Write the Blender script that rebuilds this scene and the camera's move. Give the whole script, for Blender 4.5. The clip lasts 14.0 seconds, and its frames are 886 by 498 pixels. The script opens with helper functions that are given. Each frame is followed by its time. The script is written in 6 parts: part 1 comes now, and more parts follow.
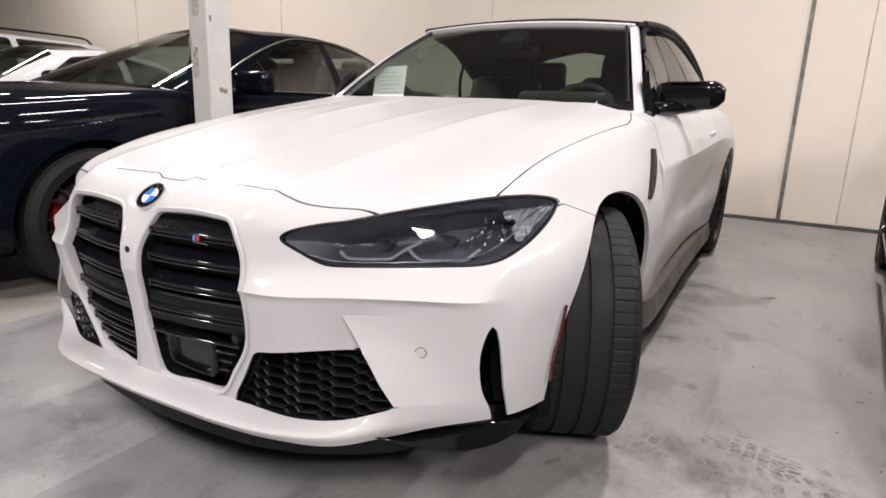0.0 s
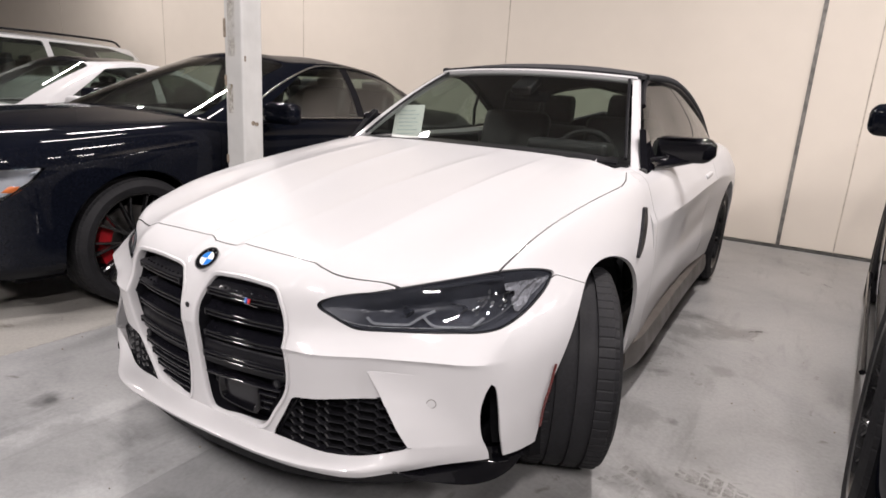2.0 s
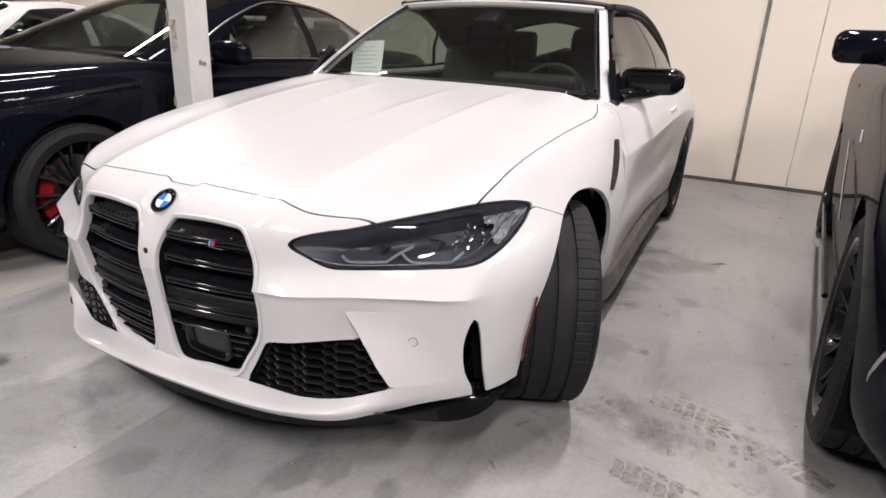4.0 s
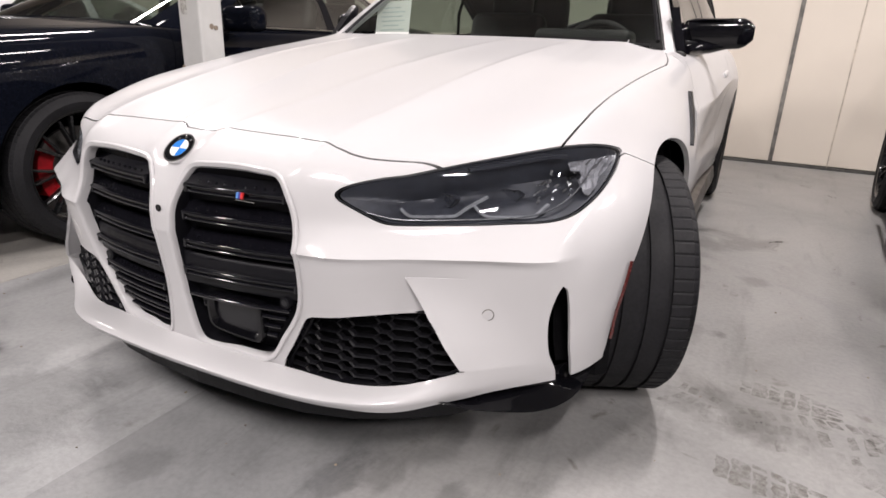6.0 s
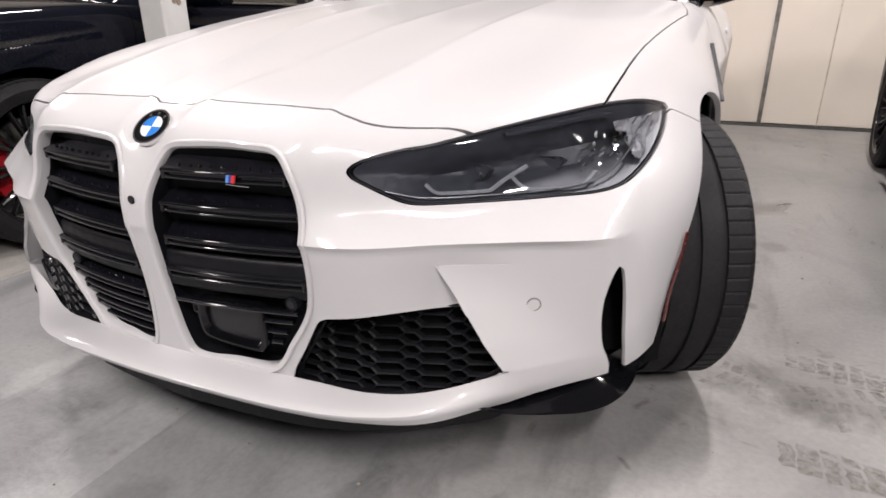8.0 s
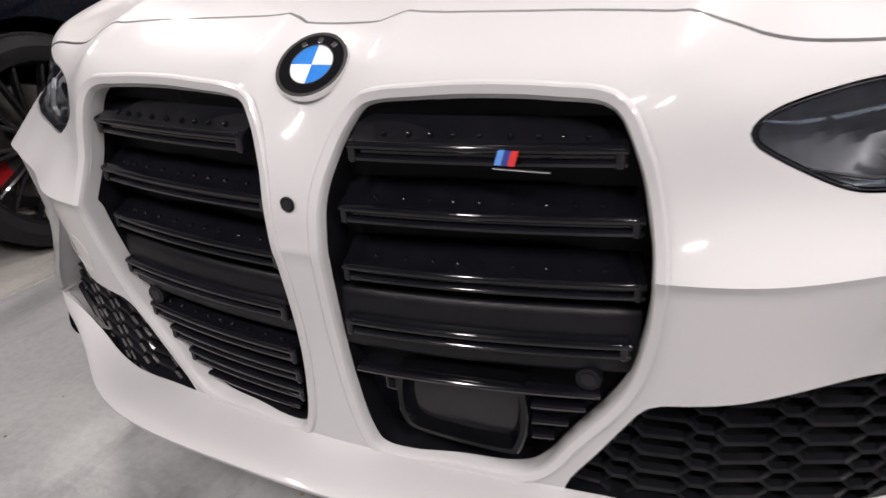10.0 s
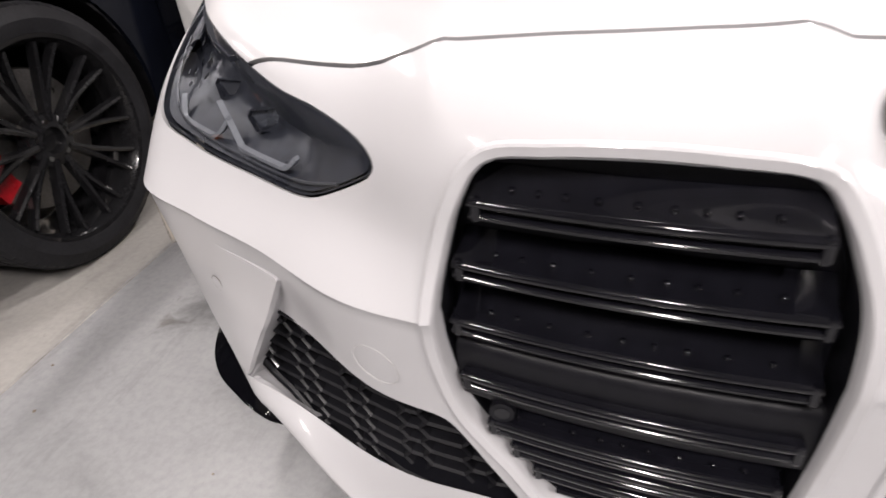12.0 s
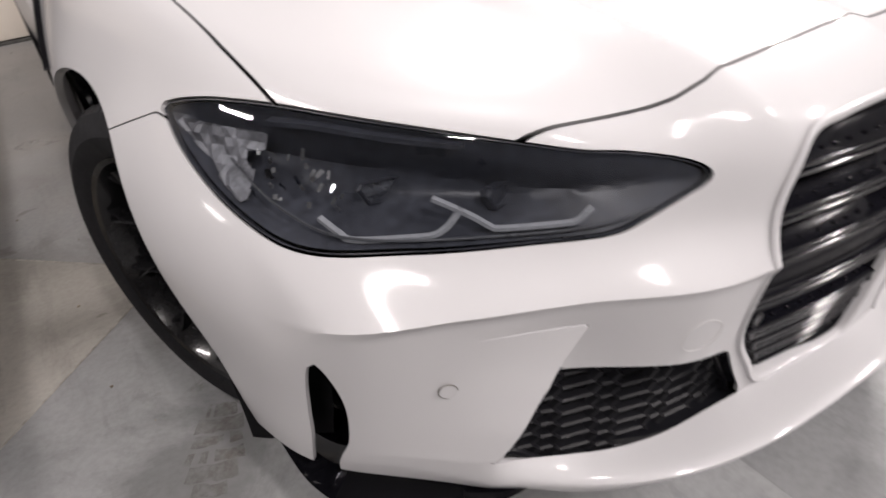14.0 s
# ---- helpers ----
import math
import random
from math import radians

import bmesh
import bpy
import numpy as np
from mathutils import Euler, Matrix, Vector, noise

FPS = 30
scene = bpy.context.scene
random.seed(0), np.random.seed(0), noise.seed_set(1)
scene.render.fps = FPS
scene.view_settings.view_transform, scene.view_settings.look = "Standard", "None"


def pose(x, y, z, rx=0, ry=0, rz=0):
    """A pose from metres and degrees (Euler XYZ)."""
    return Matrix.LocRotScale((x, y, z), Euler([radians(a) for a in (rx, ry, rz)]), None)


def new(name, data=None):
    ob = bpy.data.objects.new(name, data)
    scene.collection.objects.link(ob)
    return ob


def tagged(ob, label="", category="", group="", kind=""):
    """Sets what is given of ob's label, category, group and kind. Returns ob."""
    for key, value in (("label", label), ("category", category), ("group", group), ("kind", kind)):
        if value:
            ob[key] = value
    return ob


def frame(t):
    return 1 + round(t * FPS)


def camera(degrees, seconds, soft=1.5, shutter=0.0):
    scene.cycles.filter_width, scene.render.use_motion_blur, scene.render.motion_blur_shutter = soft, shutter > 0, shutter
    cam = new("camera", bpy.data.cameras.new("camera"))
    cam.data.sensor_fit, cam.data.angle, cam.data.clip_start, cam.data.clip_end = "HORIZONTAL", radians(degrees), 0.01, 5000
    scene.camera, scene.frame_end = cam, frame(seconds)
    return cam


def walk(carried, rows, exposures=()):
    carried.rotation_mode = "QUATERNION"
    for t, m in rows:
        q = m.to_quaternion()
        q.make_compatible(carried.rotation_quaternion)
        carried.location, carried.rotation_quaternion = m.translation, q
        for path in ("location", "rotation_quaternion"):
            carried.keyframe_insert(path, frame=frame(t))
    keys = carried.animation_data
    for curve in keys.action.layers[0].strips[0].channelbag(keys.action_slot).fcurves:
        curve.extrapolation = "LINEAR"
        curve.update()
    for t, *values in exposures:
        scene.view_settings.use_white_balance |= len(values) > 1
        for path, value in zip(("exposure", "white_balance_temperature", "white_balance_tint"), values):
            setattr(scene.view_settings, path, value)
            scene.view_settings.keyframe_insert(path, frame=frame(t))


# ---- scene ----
cam = camera(73.52, 14.0, soft=1.6, shutter=0.3)
PATH = [
    (0, 1.3021, -0.8656, 0.9532, 76.31, -1.92, 30.15),
    (0.5, 1.3370, -0.9123, 1.0856, 73.88, -0.53, 30.51),
    (1, 1.3652, -0.9610, 1.1737, 74.48, -0.70, 29.82),
    (1.5, 1.3881, -1.0153, 1.1999, 76.61, -3.00, 31.93),
    (2, 1.3903, -1.0408, 1.1986, 75.65, -3.38, 31.56),
    (2.5, 1.3964, -1.0538, 1.1654, 72.49, -3.08, 30.25),
    (3, 1.3935, -1.0440, 1.1587, 71.15, -2.64, 28.20),
    (3.2, 1.3864, -1.0448, 1.1556, 71.23, -2.53, 27.67),
    (5.3, 1.1385, -0.8964, 0.9909, 71.00, -2.67, 26.72),
    (5.5, 1.1072, -0.8803, 0.9590, 71.68, -1.84, 26.92),
    (6, 1.0876, -0.8787, 0.9529, 70.83, -1.95, 27.35),
    (6.5, 1.0816, -0.8982, 0.9599, 70.23, -1.76, 27.96),
    (7, 1.0763, -0.8817, 0.9440, 70.04, -1.51, 27.32),
    (7.2, 1.0660, -0.8612, 0.9389, 70.02, -2.01, 25.97),
    (9.3, 0.5400, -0.5905, 0.8201, 66.45, 3.42, 24.14),
    (9.5, 0.4876, -0.5634, 0.8224, 66.17, 3.45, 24.38),
    (10, 0.3439, -0.5010, 0.7918, 65.29, 2.44, 22.04),
    (10.5, 0.2528, -0.4410, 0.7685, 65.78, 2.51, 21.46),
    (11, 0.2016, -0.4489, 0.8626, 62.99, 3.52, 21.52),
    (11.5, 0.0248, -0.4331, 0.8939, 58.93, 5.67, 18.73),
    (12, -0.2077, -0.4003, 0.8753, 57.01, 4.96, 13.58),
    (12.5, -0.4492, -0.3660, 0.8454, 56.03, 2.62, 4.43),
    (13, -0.6965, -0.2959, 0.9208, 55.59, 3.91, -3.23),
    (13.5, -0.8883, -0.1876, 0.9552, 55.94, 0.93, -21.89),
    (14, -0.9334, -0.2892, 0.9810, 55.62, 4.56, -34.61),
]
walk(cam, [(t, pose(x, y, z, rx, ry, rz)) for t, x, y, z, rx, ry, rz in PATH], exposures=[(0.0, 0.12), (3.0, 0.11), (7.0, 0.11), (9.5, 0.02), (10.5, -0.02), (11.2, 0.16), (11.6, 0.22), (12.5, 0.40), (13.2, 0.42), (13.5, 0.34), (14.0, 0.16)])

# ---------- light: closed hall, ceiling strip lamps, a dim world ----------
world = bpy.data.worlds.new("world")
world.use_nodes = True
world.node_tree.nodes["Background"].inputs[0].default_value = (0.5, 0.55, 0.6, 1)
world.node_tree.nodes["Background"].inputs[1].default_value = 0.05
scene.world = world
CEILING = 4.6
LAMP_WATTS = 126.0
LAMPS = [(-2.9, -2.7), (-0.4, -2.9), (2.2, -3.1), (4.6, -3.4), (5.5, 1.2), (-2.8, 1.8), (-4.9, 3.0), (1.45, 2.3), (6.2, 3.7), (-8.4, 3.0)]


# ---------- node materials ----------
def material(name, base=(0.5, 0.5, 0.5), rough=0.5, metal=0.0, coat=0.0, spec=0.5, emit=None, strength=0.0):
    m = bpy.data.materials.new(name)
    m.use_nodes = True
    b = m.node_tree.nodes["Principled BSDF"]
    b.inputs["Base Color"].default_value = (*base, 1)
    b.inputs["Roughness"].default_value = rough
    b.inputs["Metallic"].default_value = metal
    b.inputs["Specular IOR Level"].default_value = spec
    b.inputs["Coat Weight"].default_value = coat
    b.inputs["Coat Roughness"].default_value = 0.03
    if emit:
        b.inputs["Emission Color"].default_value = (*emit, 1)
        b.inputs["Emission Strength"].default_value = strength
    return m


def node(m, kind, **values):
    n = m.node_tree.nodes.new(kind)
    for key, value in values.items():
        n.inputs[key.replace("_", " ")].default_value = value
    return n


def link(m, a, b):
    m.node_tree.links.new(a, b)


def ramp(m, fac, stops):
    r = m.node_tree.nodes.new("ShaderNodeValToRGB")
    r.color_ramp.elements.remove(r.color_ramp.elements[1])
    for i, (p, c) in enumerate(stops):
        e = r.color_ramp.elements[0] if i == 0 else r.color_ramp.elements.new(p)
        e.position, e.color = p, (*c, 1) if len(c) == 3 else c
    link(m, fac, r.inputs[0])
    return r


def mix(m, fac, a, b, blend="MIX"):
    n = m.node_tree.nodes.new("ShaderNodeMix")
    n.data_type, n.blend_type = "RGBA", blend
    for socket, v in ((n.inputs[0], fac), (n.inputs[6], a), (n.inputs[7], b)):
        if hasattr(v, "is_linked"):
            link(m, v, socket)
        else:
            socket.default_value = v if socket == n.inputs[0] else (*v, 1)
    return n.outputs[2]


def grain(m, scale=30.0, amount=0.06, bump=0.1, rough=0.06, detail=6.0, fine=0.0, distance=0.002):
    """Two scales of noise on colour, roughness and relief of a plain material."""
    b = m.node_tree.nodes["Principled BSDF"]
    pos = m.node_tree.nodes.new("ShaderNodeTexCoord").outputs["Object"]
    n1, n2 = node(m, "ShaderNodeTexNoise", Scale=scale, Detail=detail), node(m, "ShaderNodeTexNoise", Scale=scale * 0.12, Detail=4.0)
    for n in (n1, n2):
        link(m, pos, n.inputs["Vector"])
    base = tuple(b.inputs["Base Color"].default_value)[:3]
    lo, hi = tuple(c * (1 - amount) for c in base), tuple(min(1, c * (1 + amount)) for c in base)
    c1 = ramp(m, n1.outputs["Fac"], [(0.3, lo), (0.7, hi)]).outputs[0]
    c2 = ramp(m, n2.outputs["Fac"], [(0.35, (1 - amount,) * 3), (0.65, (1, 1, 1))]).outputs[0]
    link(m, mix(m, 1.0, c1, c2, "MULTIPLY"), b.inputs["Base Color"])
    r0 = b.inputs["Roughness"].default_value
    rr = ramp(m, n2.outputs["Fac"], [(0.3, (max(0, r0 - rough),) * 3), (0.7, (min(1, r0 + rough),) * 3)])
    link(m, rr.outputs[0], b.inputs["Roughness"])
    if bump:
        bp = node(m, "ShaderNodeBump", Strength=bump, Distance=distance)
        link(m, n1.outputs["Fac"], bp.inputs["Height"])
        link(m, bp.outputs[0], b.inputs["Normal"])
    return m


def glass(name, tint, gloss=0.045, gloss_rough=0.02):
    """Thin tinted pane: straight-through light with gloss rising towards grazing."""
    m = bpy.data.materials.new(name)
    m.use_nodes = True
    nt = m.node_tree
    nt.nodes.remove(nt.nodes["Principled BSDF"])
    tr, gl, fr, mx = (nt.nodes.new(k) for k in ("ShaderNodeBsdfTransparent", "ShaderNodeBsdfGlossy", "ShaderNodeLayerWeight", "ShaderNodeMixShader"))
    tr.inputs[0].default_value = (*tint, 1)
    gl.inputs["Roughness"].default_value = gloss_rough
    up, gain = nt.nodes.new("ShaderNodeMath"), nt.nodes.new("ShaderNodeMath")
    up.operation, gain.operation = "POWER", "MULTIPLY_ADD"
    up.inputs[1].default_value, gain.inputs[1].default_value, gain.inputs[2].default_value = 5.0, 0.92, gloss
    link(m, fr.outputs["Facing"], up.inputs[0])
    link(m, up.outputs[0], gain.inputs[0])
    link(m, gain.outputs[0], mx.inputs[0])
    link(m, tr.outputs[0], mx.inputs[1])
    link(m, gl.outputs[0], mx.inputs[2])
    link(m, mx.outputs[0], nt.nodes["Material Output"].inputs[0])
    return m


def concrete():
    """Sealed concrete: cloudy tone, pores, stains with shapes of their own and one darker slab; slab tones partly carry
    light and shade.
    """
    m = material("concrete", (0.36, 0.36, 0.355), 0.42)
    b = m.node_tree.nodes["Principled BSDF"]
    pos = m.node_tree.nodes.new("ShaderNodeTexCoord").outputs["Object"]
    big, mid, fine, spots = (node(m, "ShaderNodeTexNoise", Scale=s, Detail=d, Roughness=r, Distortion=w) for s, d, r, w in ((0.8, 7, 0.62, 0.9), (3.2, 8, 0.66, 0.5), (60, 5, 0.6, 0), (6.5, 4, 0.55, 0.9)))
    scratch = node(m, "ShaderNodeTexNoise", Scale=9.0, Detail=6.0, Roughness=0.7)
    squash = m.node_tree.nodes.new("ShaderNodeMapping")
    squash.inputs["Scale"].default_value = (1.0, 0.16, 1.0)
    squash.inputs["Rotation"].default_value = (0, 0, 0.5)
    link(m, pos, squash.inputs["Vector"])
    link(m, squash.outputs[0], scratch.inputs["Vector"])
    for n in (big, mid, fine, spots):
        link(m, pos, n.inputs["Vector"])
    c = ramp(m, big.outputs["Fac"], [(0.28, (0.265, 0.269, 0.275)), (0.45, (0.355, 0.36, 0.365)), (0.60, (0.41, 0.413, 0.416)), (0.75, (0.46, 0.463, 0.465))]).outputs[0]
    for src, stops in ((mid, [(0.30, (0.72,) * 3), (0.45, (0.93,) * 3), (0.7, (1.03,) * 3)]), (fine, [(0.3, (0.86,) * 3), (0.6, (1.0,) * 3)]), (spots, [(0.27, (0.60, 0.58, 0.55)), (0.34, (1.0,) * 3)]), (scratch, [(0.32, (0.80,) * 3), (0.45, (1.0,) * 3)])):
        c = mix(m, 1.0, c, ramp(m, src.outputs["Fac"], stops).outputs[0], "MULTIPLY")
    # darker slab in front of the convertible, deepened to paint in the nose's shade
    cut = m.node_tree.nodes.new("ShaderNodeSeparateXYZ")
    link(m, pos, cut.inputs[0])
    over = m.node_tree.nodes.new("ShaderNodeMath")
    over.operation = "GREATER_THAN"
    over.inputs[1].default_value = -0.155
    link(m, cut.outputs["X"], over.inputs[0])
    c = mix(m, over.outputs[0], c, mix(m, 1.0, c, (0.77, 0.77, 0.775), "MULTIPLY"))
    # paler slab beside the car, its colour raised in place of stronger light there
    pale = node(m, "ShaderNodeMath")
    pale.operation = "MULTIPLY_ADD"
    link(m, mid.outputs["Fac"], pale.inputs[0])
    pale.inputs[1].default_value = 0.25
    link(m, cut.outputs["X"], pale.inputs[2])
    c = mix(m, ramp(m, pale.outputs[0], [(0.48, (0.0,) * 3), (0.62, (1.0,) * 3)]).outputs[0], c, mix(m, 1.0, c, (1.36, 1.33, 1.29), "MULTIPLY"))
    # paler, warmer pad cast round the post
    def math_node(kind, a, b=None):
        n = m.node_tree.nodes.new("ShaderNodeMath")
        n.operation = kind
        for i, v in enumerate((a, b)):
            if v is None:
                continue
            if isinstance(v, float):
                n.inputs[i].default_value = v
            else:
                link(m, v, n.inputs[i])
        return n.outputs[0]
    span = math_node("ADD", math_node("ABSOLUTE", math_node("SUBTRACT", cut.outputs["X"], -1.42)), math_node("ABSOLUTE", math_node("SUBTRACT", cut.outputs["Y"], 1.405)))
    c = mix(m, math_node("LESS_THAN", span, 0.56), c, mix(m, 1.0, c, (1.30, 1.22, 1.10), "MULTIPLY"))
    c = mix(m, math_node("LESS_THAN", cut.outputs["X"], -1.43), c, mix(m, 1.0, c, (1.16, 1.11, 1.03), "MULTIPLY"))
    # stains: centre, radius, tint; the .36 one also paints down overlit floor at front left
    for x, y, r, tint in ((1.0, 2.45, 0.34, 0.62), (0.85, 1.9, 0.22, 0.6), (-0.90, -0.05, 0.07, 0.6), (0.40, 0.0, 0.10, 0.72), (1.12, 1.28, 0.06, 0.6), (1.22, 1.93, 0.09, 0.7), (1.35, 2.1, 0.5, 0.82), (-0.95, 0.62, 0.26, 0.66), (0.65, 0.09, 0.05, 0.7), (-1.1, 1.5, 0.4, 0.85), (1.08, .72, .20, 0.74), (1.22, .80, .16, .80), (.47, .06, .12, .70), (-.40, .08, .14, .80), (-.55, -.25, .36, .80), (-.89, -.045, .03, .55), (-.02, -.17, .10, .80), (.98, 1.30, .16, .78)):
        far = m.node_tree.nodes.new("ShaderNodeVectorMath")
        far.operation = "DISTANCE"
        link(m, pos, far.inputs[0])
        far.inputs[1].default_value = (x, y, 0)
        warp = m.node_tree.nodes.new("ShaderNodeMath")
        warp.operation = "MULTIPLY_ADD"
        link(m, mid.outputs["Fac"], warp.inputs[0])
        warp.inputs[1].default_value = r * 3.6
        link(m, far.outputs["Value"], warp.inputs[2])
        c = mix(m, 1.0, c, ramp(m, warp.outputs[0], [(min(1, r * 2.2), (tint,) * 3), (min(1, r * 2.7), (1.0,) * 3)]).outputs[0], "MULTIPLY")
    link(m, c, b.inputs["Base Color"])
    link(m, ramp(m, mid.outputs["Fac"], [(0.3, (0.26,) * 3), (0.65, (0.46,) * 3)]).outputs[0], b.inputs["Roughness"])
    bp = node(m, "ShaderNodeBump", Strength=0.25, Distance=0.003)
    link(m, fine.outputs["Fac"], bp.inputs["Height"])
    link(m, bp.outputs[0], b.inputs["Normal"])
    return m


def dust_film(name, tint):
    """Broken film of dust on the floor, let through by noise."""
    m = material(name, tint, 0.8)
    b = m.node_tree.nodes["Principled BSDF"]
    pos = m.node_tree.nodes.new("ShaderNodeTexCoord").outputs["Object"]
    n1, n2 = node(m, "ShaderNodeTexNoise", Scale=38.0, Detail=5.0, Roughness=0.7), node(m, "ShaderNodeTexNoise", Scale=5.0, Detail=3.0)
    for n in (n1, n2):
        link(m, pos, n.inputs["Vector"])
    a = mix(m, 1.0, ramp(m, n1.outputs["Fac"], [(0.36, (0.0,) * 3), (0.64, (0.62,) * 3)]).outputs[0], ramp(m, n2.outputs["Fac"], [(0.36, (0.1,) * 3), (0.58, (1.0,) * 3)]).outputs[0], "MULTIPLY")
    link(m, a, b.inputs["Alpha"])
    return m


M_WHITE = grain(material("white_car_paint", (0.470, 0.466, 0.476), 0.42, coat=0.45, spec=0.12), 6, 0.006, 0.0, 0.01)
M_WHITE.node_tree.nodes["Principled BSDF"].inputs["Coat Roughness"].default_value = 0.10
M_BLACKPAINT = grain(material("black_car_paint", (0.004, 0.005, 0.009), 0.3, coat=0.38, spec=0.0), 700, 0.2, 0.0, 0.03)
M_BLACKPAINT.node_tree.nodes["Principled BSDF"].inputs["Coat Roughness"].default_value = 0.05
M_GLOSSBLACK = grain(material("gloss_black_plastic", (0.005, 0.005, 0.007), 0.10, coat=0.2, spec=0.3), 60, 0.2, 0.0, 0.06)
M_SATIN = grain(material("satin_black_plastic", (0.006, 0.006, 0.008), 0.40, spec=0.2), 400, 0.2, 0.12, 0.08, distance=0.0005)
M_PIANO = grain(material("piano_black_plastic", (0.003, 0.003, 0.004), 0.08, coat=0.3, spec=0.2), 60, 0.2, 0.0, 0.02)
M_RADAR = grain(material("radar_cover_plastic", (0.010, 0.010, 0.012), 0.16, spec=0.5), 60, 0.2, 0.0, 0.04)
M_HONEY = grain(material("honeycomb_plastic", (0.009, 0.009, 0.011), 0.40, coat=0.08, spec=0.3), 120, 0.2, 0.0, 0.05)
M_BACKING = grain(material("grille_backing", (0.003, 0.003, 0.005), 0.5, spec=0.1), 60, 0.3, 0.0, 0.08)
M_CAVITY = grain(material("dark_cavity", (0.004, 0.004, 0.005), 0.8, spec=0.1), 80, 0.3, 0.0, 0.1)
M_RUBBER = grain(material("tyre_rubber", (0.013, 0.013, 0.015), 0.66, spec=0.2), 120, 0.25, 0.25, 0.12, distance=0.001)
M_RIM = grain(material("black_wheel", (0.010, 0.010, 0.011), 0.22, coat=0.4, spec=0.15), 90, 0.2, 0.0, 0.05)
M_DISC = grain(material("brake_disc_steel", (0.32, 0.31, 0.30), 0.35, 1.0), 200, 0.15, 0.1, 0.1)
M_RED = grain(material("red_caliper_paint", (0.36, 0.012, 0.018), 0.3, coat=0.4), 90, 0.15, 0.0, 0.05)
M_CHROME = grain(material("chrome", (0.72, 0.72, 0.72), 0.12, 1.0), 200, 0.05, 0.0, 0.05)
M_BRIGHTTRIM = grain(material("satin_aluminium_trim", (0.40, 0.385, 0.355), 0.35, 1.0), 200, 0.08, 0.0, 0.05)
M_LAMPGLASS = grain(material("smoked_lens_glass", (0.030, 0.032, 0.040), 0.08, spec=0.6, coat=0.8), 90, 0.2, 0.1, 0.03)
M_CLOTH = grain(material("black_soft_top_fabric", (0.016, 0.017, 0.021), 0.9), 900, 0.4, 0.5, 0.05, distance=0.001)
M_LEATHER = grain(material("black_leather", (0.015, 0.015, 0.016), 0.5, spec=0.3), 300, 0.25, 0.3, 0.08, distance=0.001)
M_PAPER = grain(material("white_paper", (0.78, 0.79, 0.77), 0.8), 200, 0.03, 0.05, 0.05)
M_INK = grain(material("faint_print", (0.62, 0.68, 0.68), 0.8), 300, 0.2, 0.0, 0.05)
M_BLUE = grain(material("blue_enamel", (0.03, 0.20, 0.62), 0.15, coat=1.0), 300, 0.1, 0.0, 0.03)
M_ENAMEL = grain(material("white_enamel", (0.80, 0.80, 0.80), 0.15, coat=1.0), 300, 0.03, 0.0, 0.03)
M_LIGHTBLUE = grain(material("light_blue_enamel", (0.10, 0.27, 0.65), 0.3), 300, 0.1, 0.0, 0.03)
M_DARKBLUE = grain(material("dark_blue_enamel", (0.03, 0.04, 0.22), 0.3), 300, 0.1, 0.0, 0.03)
M_REDENAMEL = grain(material("red_enamel", (0.60, 0.03, 0.03), 0.3), 300, 0.1, 0.0, 0.03)
M_REFLECTOR = grain(material("dark_red_reflector", (0.10, 0.012, 0.010), 0.25, coat=0.6), 500, 0.3, 0.2, 0.03)
M_AMBER = grain(material("amber_reflector", (0.75, 0.17, 0.02), 0.2, coat=1.0), 500, 0.3, 0.2, 0.03)
M_LAMPGREY = grain(material("headlight_grey_trim", (0.07, 0.072, 0.078), 0.3, 0.3), 200, 0.1, 0.0, 0.05)
M_LAMPSILVER = grain(material("headlight_reflector", (0.13, 0.13, 0.14), 0.45, 0.3), 160, 0.3, 0.3, 0.1, distance=0.003)
M_LAMPDARK = grain(material("headlight_dark_housing", (0.033, 0.035, 0.043), 0.35, spec=0.25), 90, 0.3, 0.0, 0.1)
M_LIGHTPIPE = grain(material("light_guide", (0.22, 0.225, 0.235), 0.25), 200, 0.1, 0.1, 0.05)
M_LENS = glass("headlight_lens", (0.80, 0.83, 0.88))
M_GLASS = glass("tinted_car_glass", (0.54, 0.61, 0.56), 0.13)
M_DARKGLASS = glass("dark_tinted_glass", (0.34, 0.37, 0.36))
M_MIRROR = material("mirror_glass", (0.75, 0.77, 0.78), 0.02, 1.0)
M_CONCRETE = concrete()
M_DULLWALL = grain(material("dull_grey_wall", (0.52, 0.51, 0.50), 0.7), 10, 0.06, 0.05, 0.06)
M_WALL = grain(material("cream_wall_panel", (0.67, 0.61, 0.535), 0.6), 5, 0.012, 0.03, 0.06)
M_TRIM = grain(material("grey_joint_strip", (0.20, 0.19, 0.175), 0.6), 22, 0.45, 0.3, 0.1)
M_CAULK = grain(material("brownish_caulk", (0.54, 0.48, 0.41), 0.7), 30, 0.35, 0.3, 0.1)
M_JOINT = grain(material("dark_joint_filler", (0.10, 0.098, 0.092), 0.8), 30, 0.4, 0.3, 0.1)
M_SAWCUT = grain(material("dusty_saw_cut", (0.40, 0.38, 0.34), 0.8), 30, 0.4, 0.3, 0.1)
M_POST = grain(material("grey_painted_post", (0.55, 0.55, 0.54), 0.5), 9, 0.07, 0.15, 0.1)
M_SCUFF = grain(material("brown_scuff", (0.27, 0.22, 0.17), 0.7), 40, 0.4, 0.2, 0.1)
M_CEILING = grain(material("dark_ceiling_deck", (0.28, 0.28, 0.28), 0.7), 8, 0.06, 0.05, 0.06)
M_FIXTURE = grain(material("white_enamelled_metal", (0.75, 0.75, 0.74), 0.4), 60, 0.04, 0.0, 0.05)
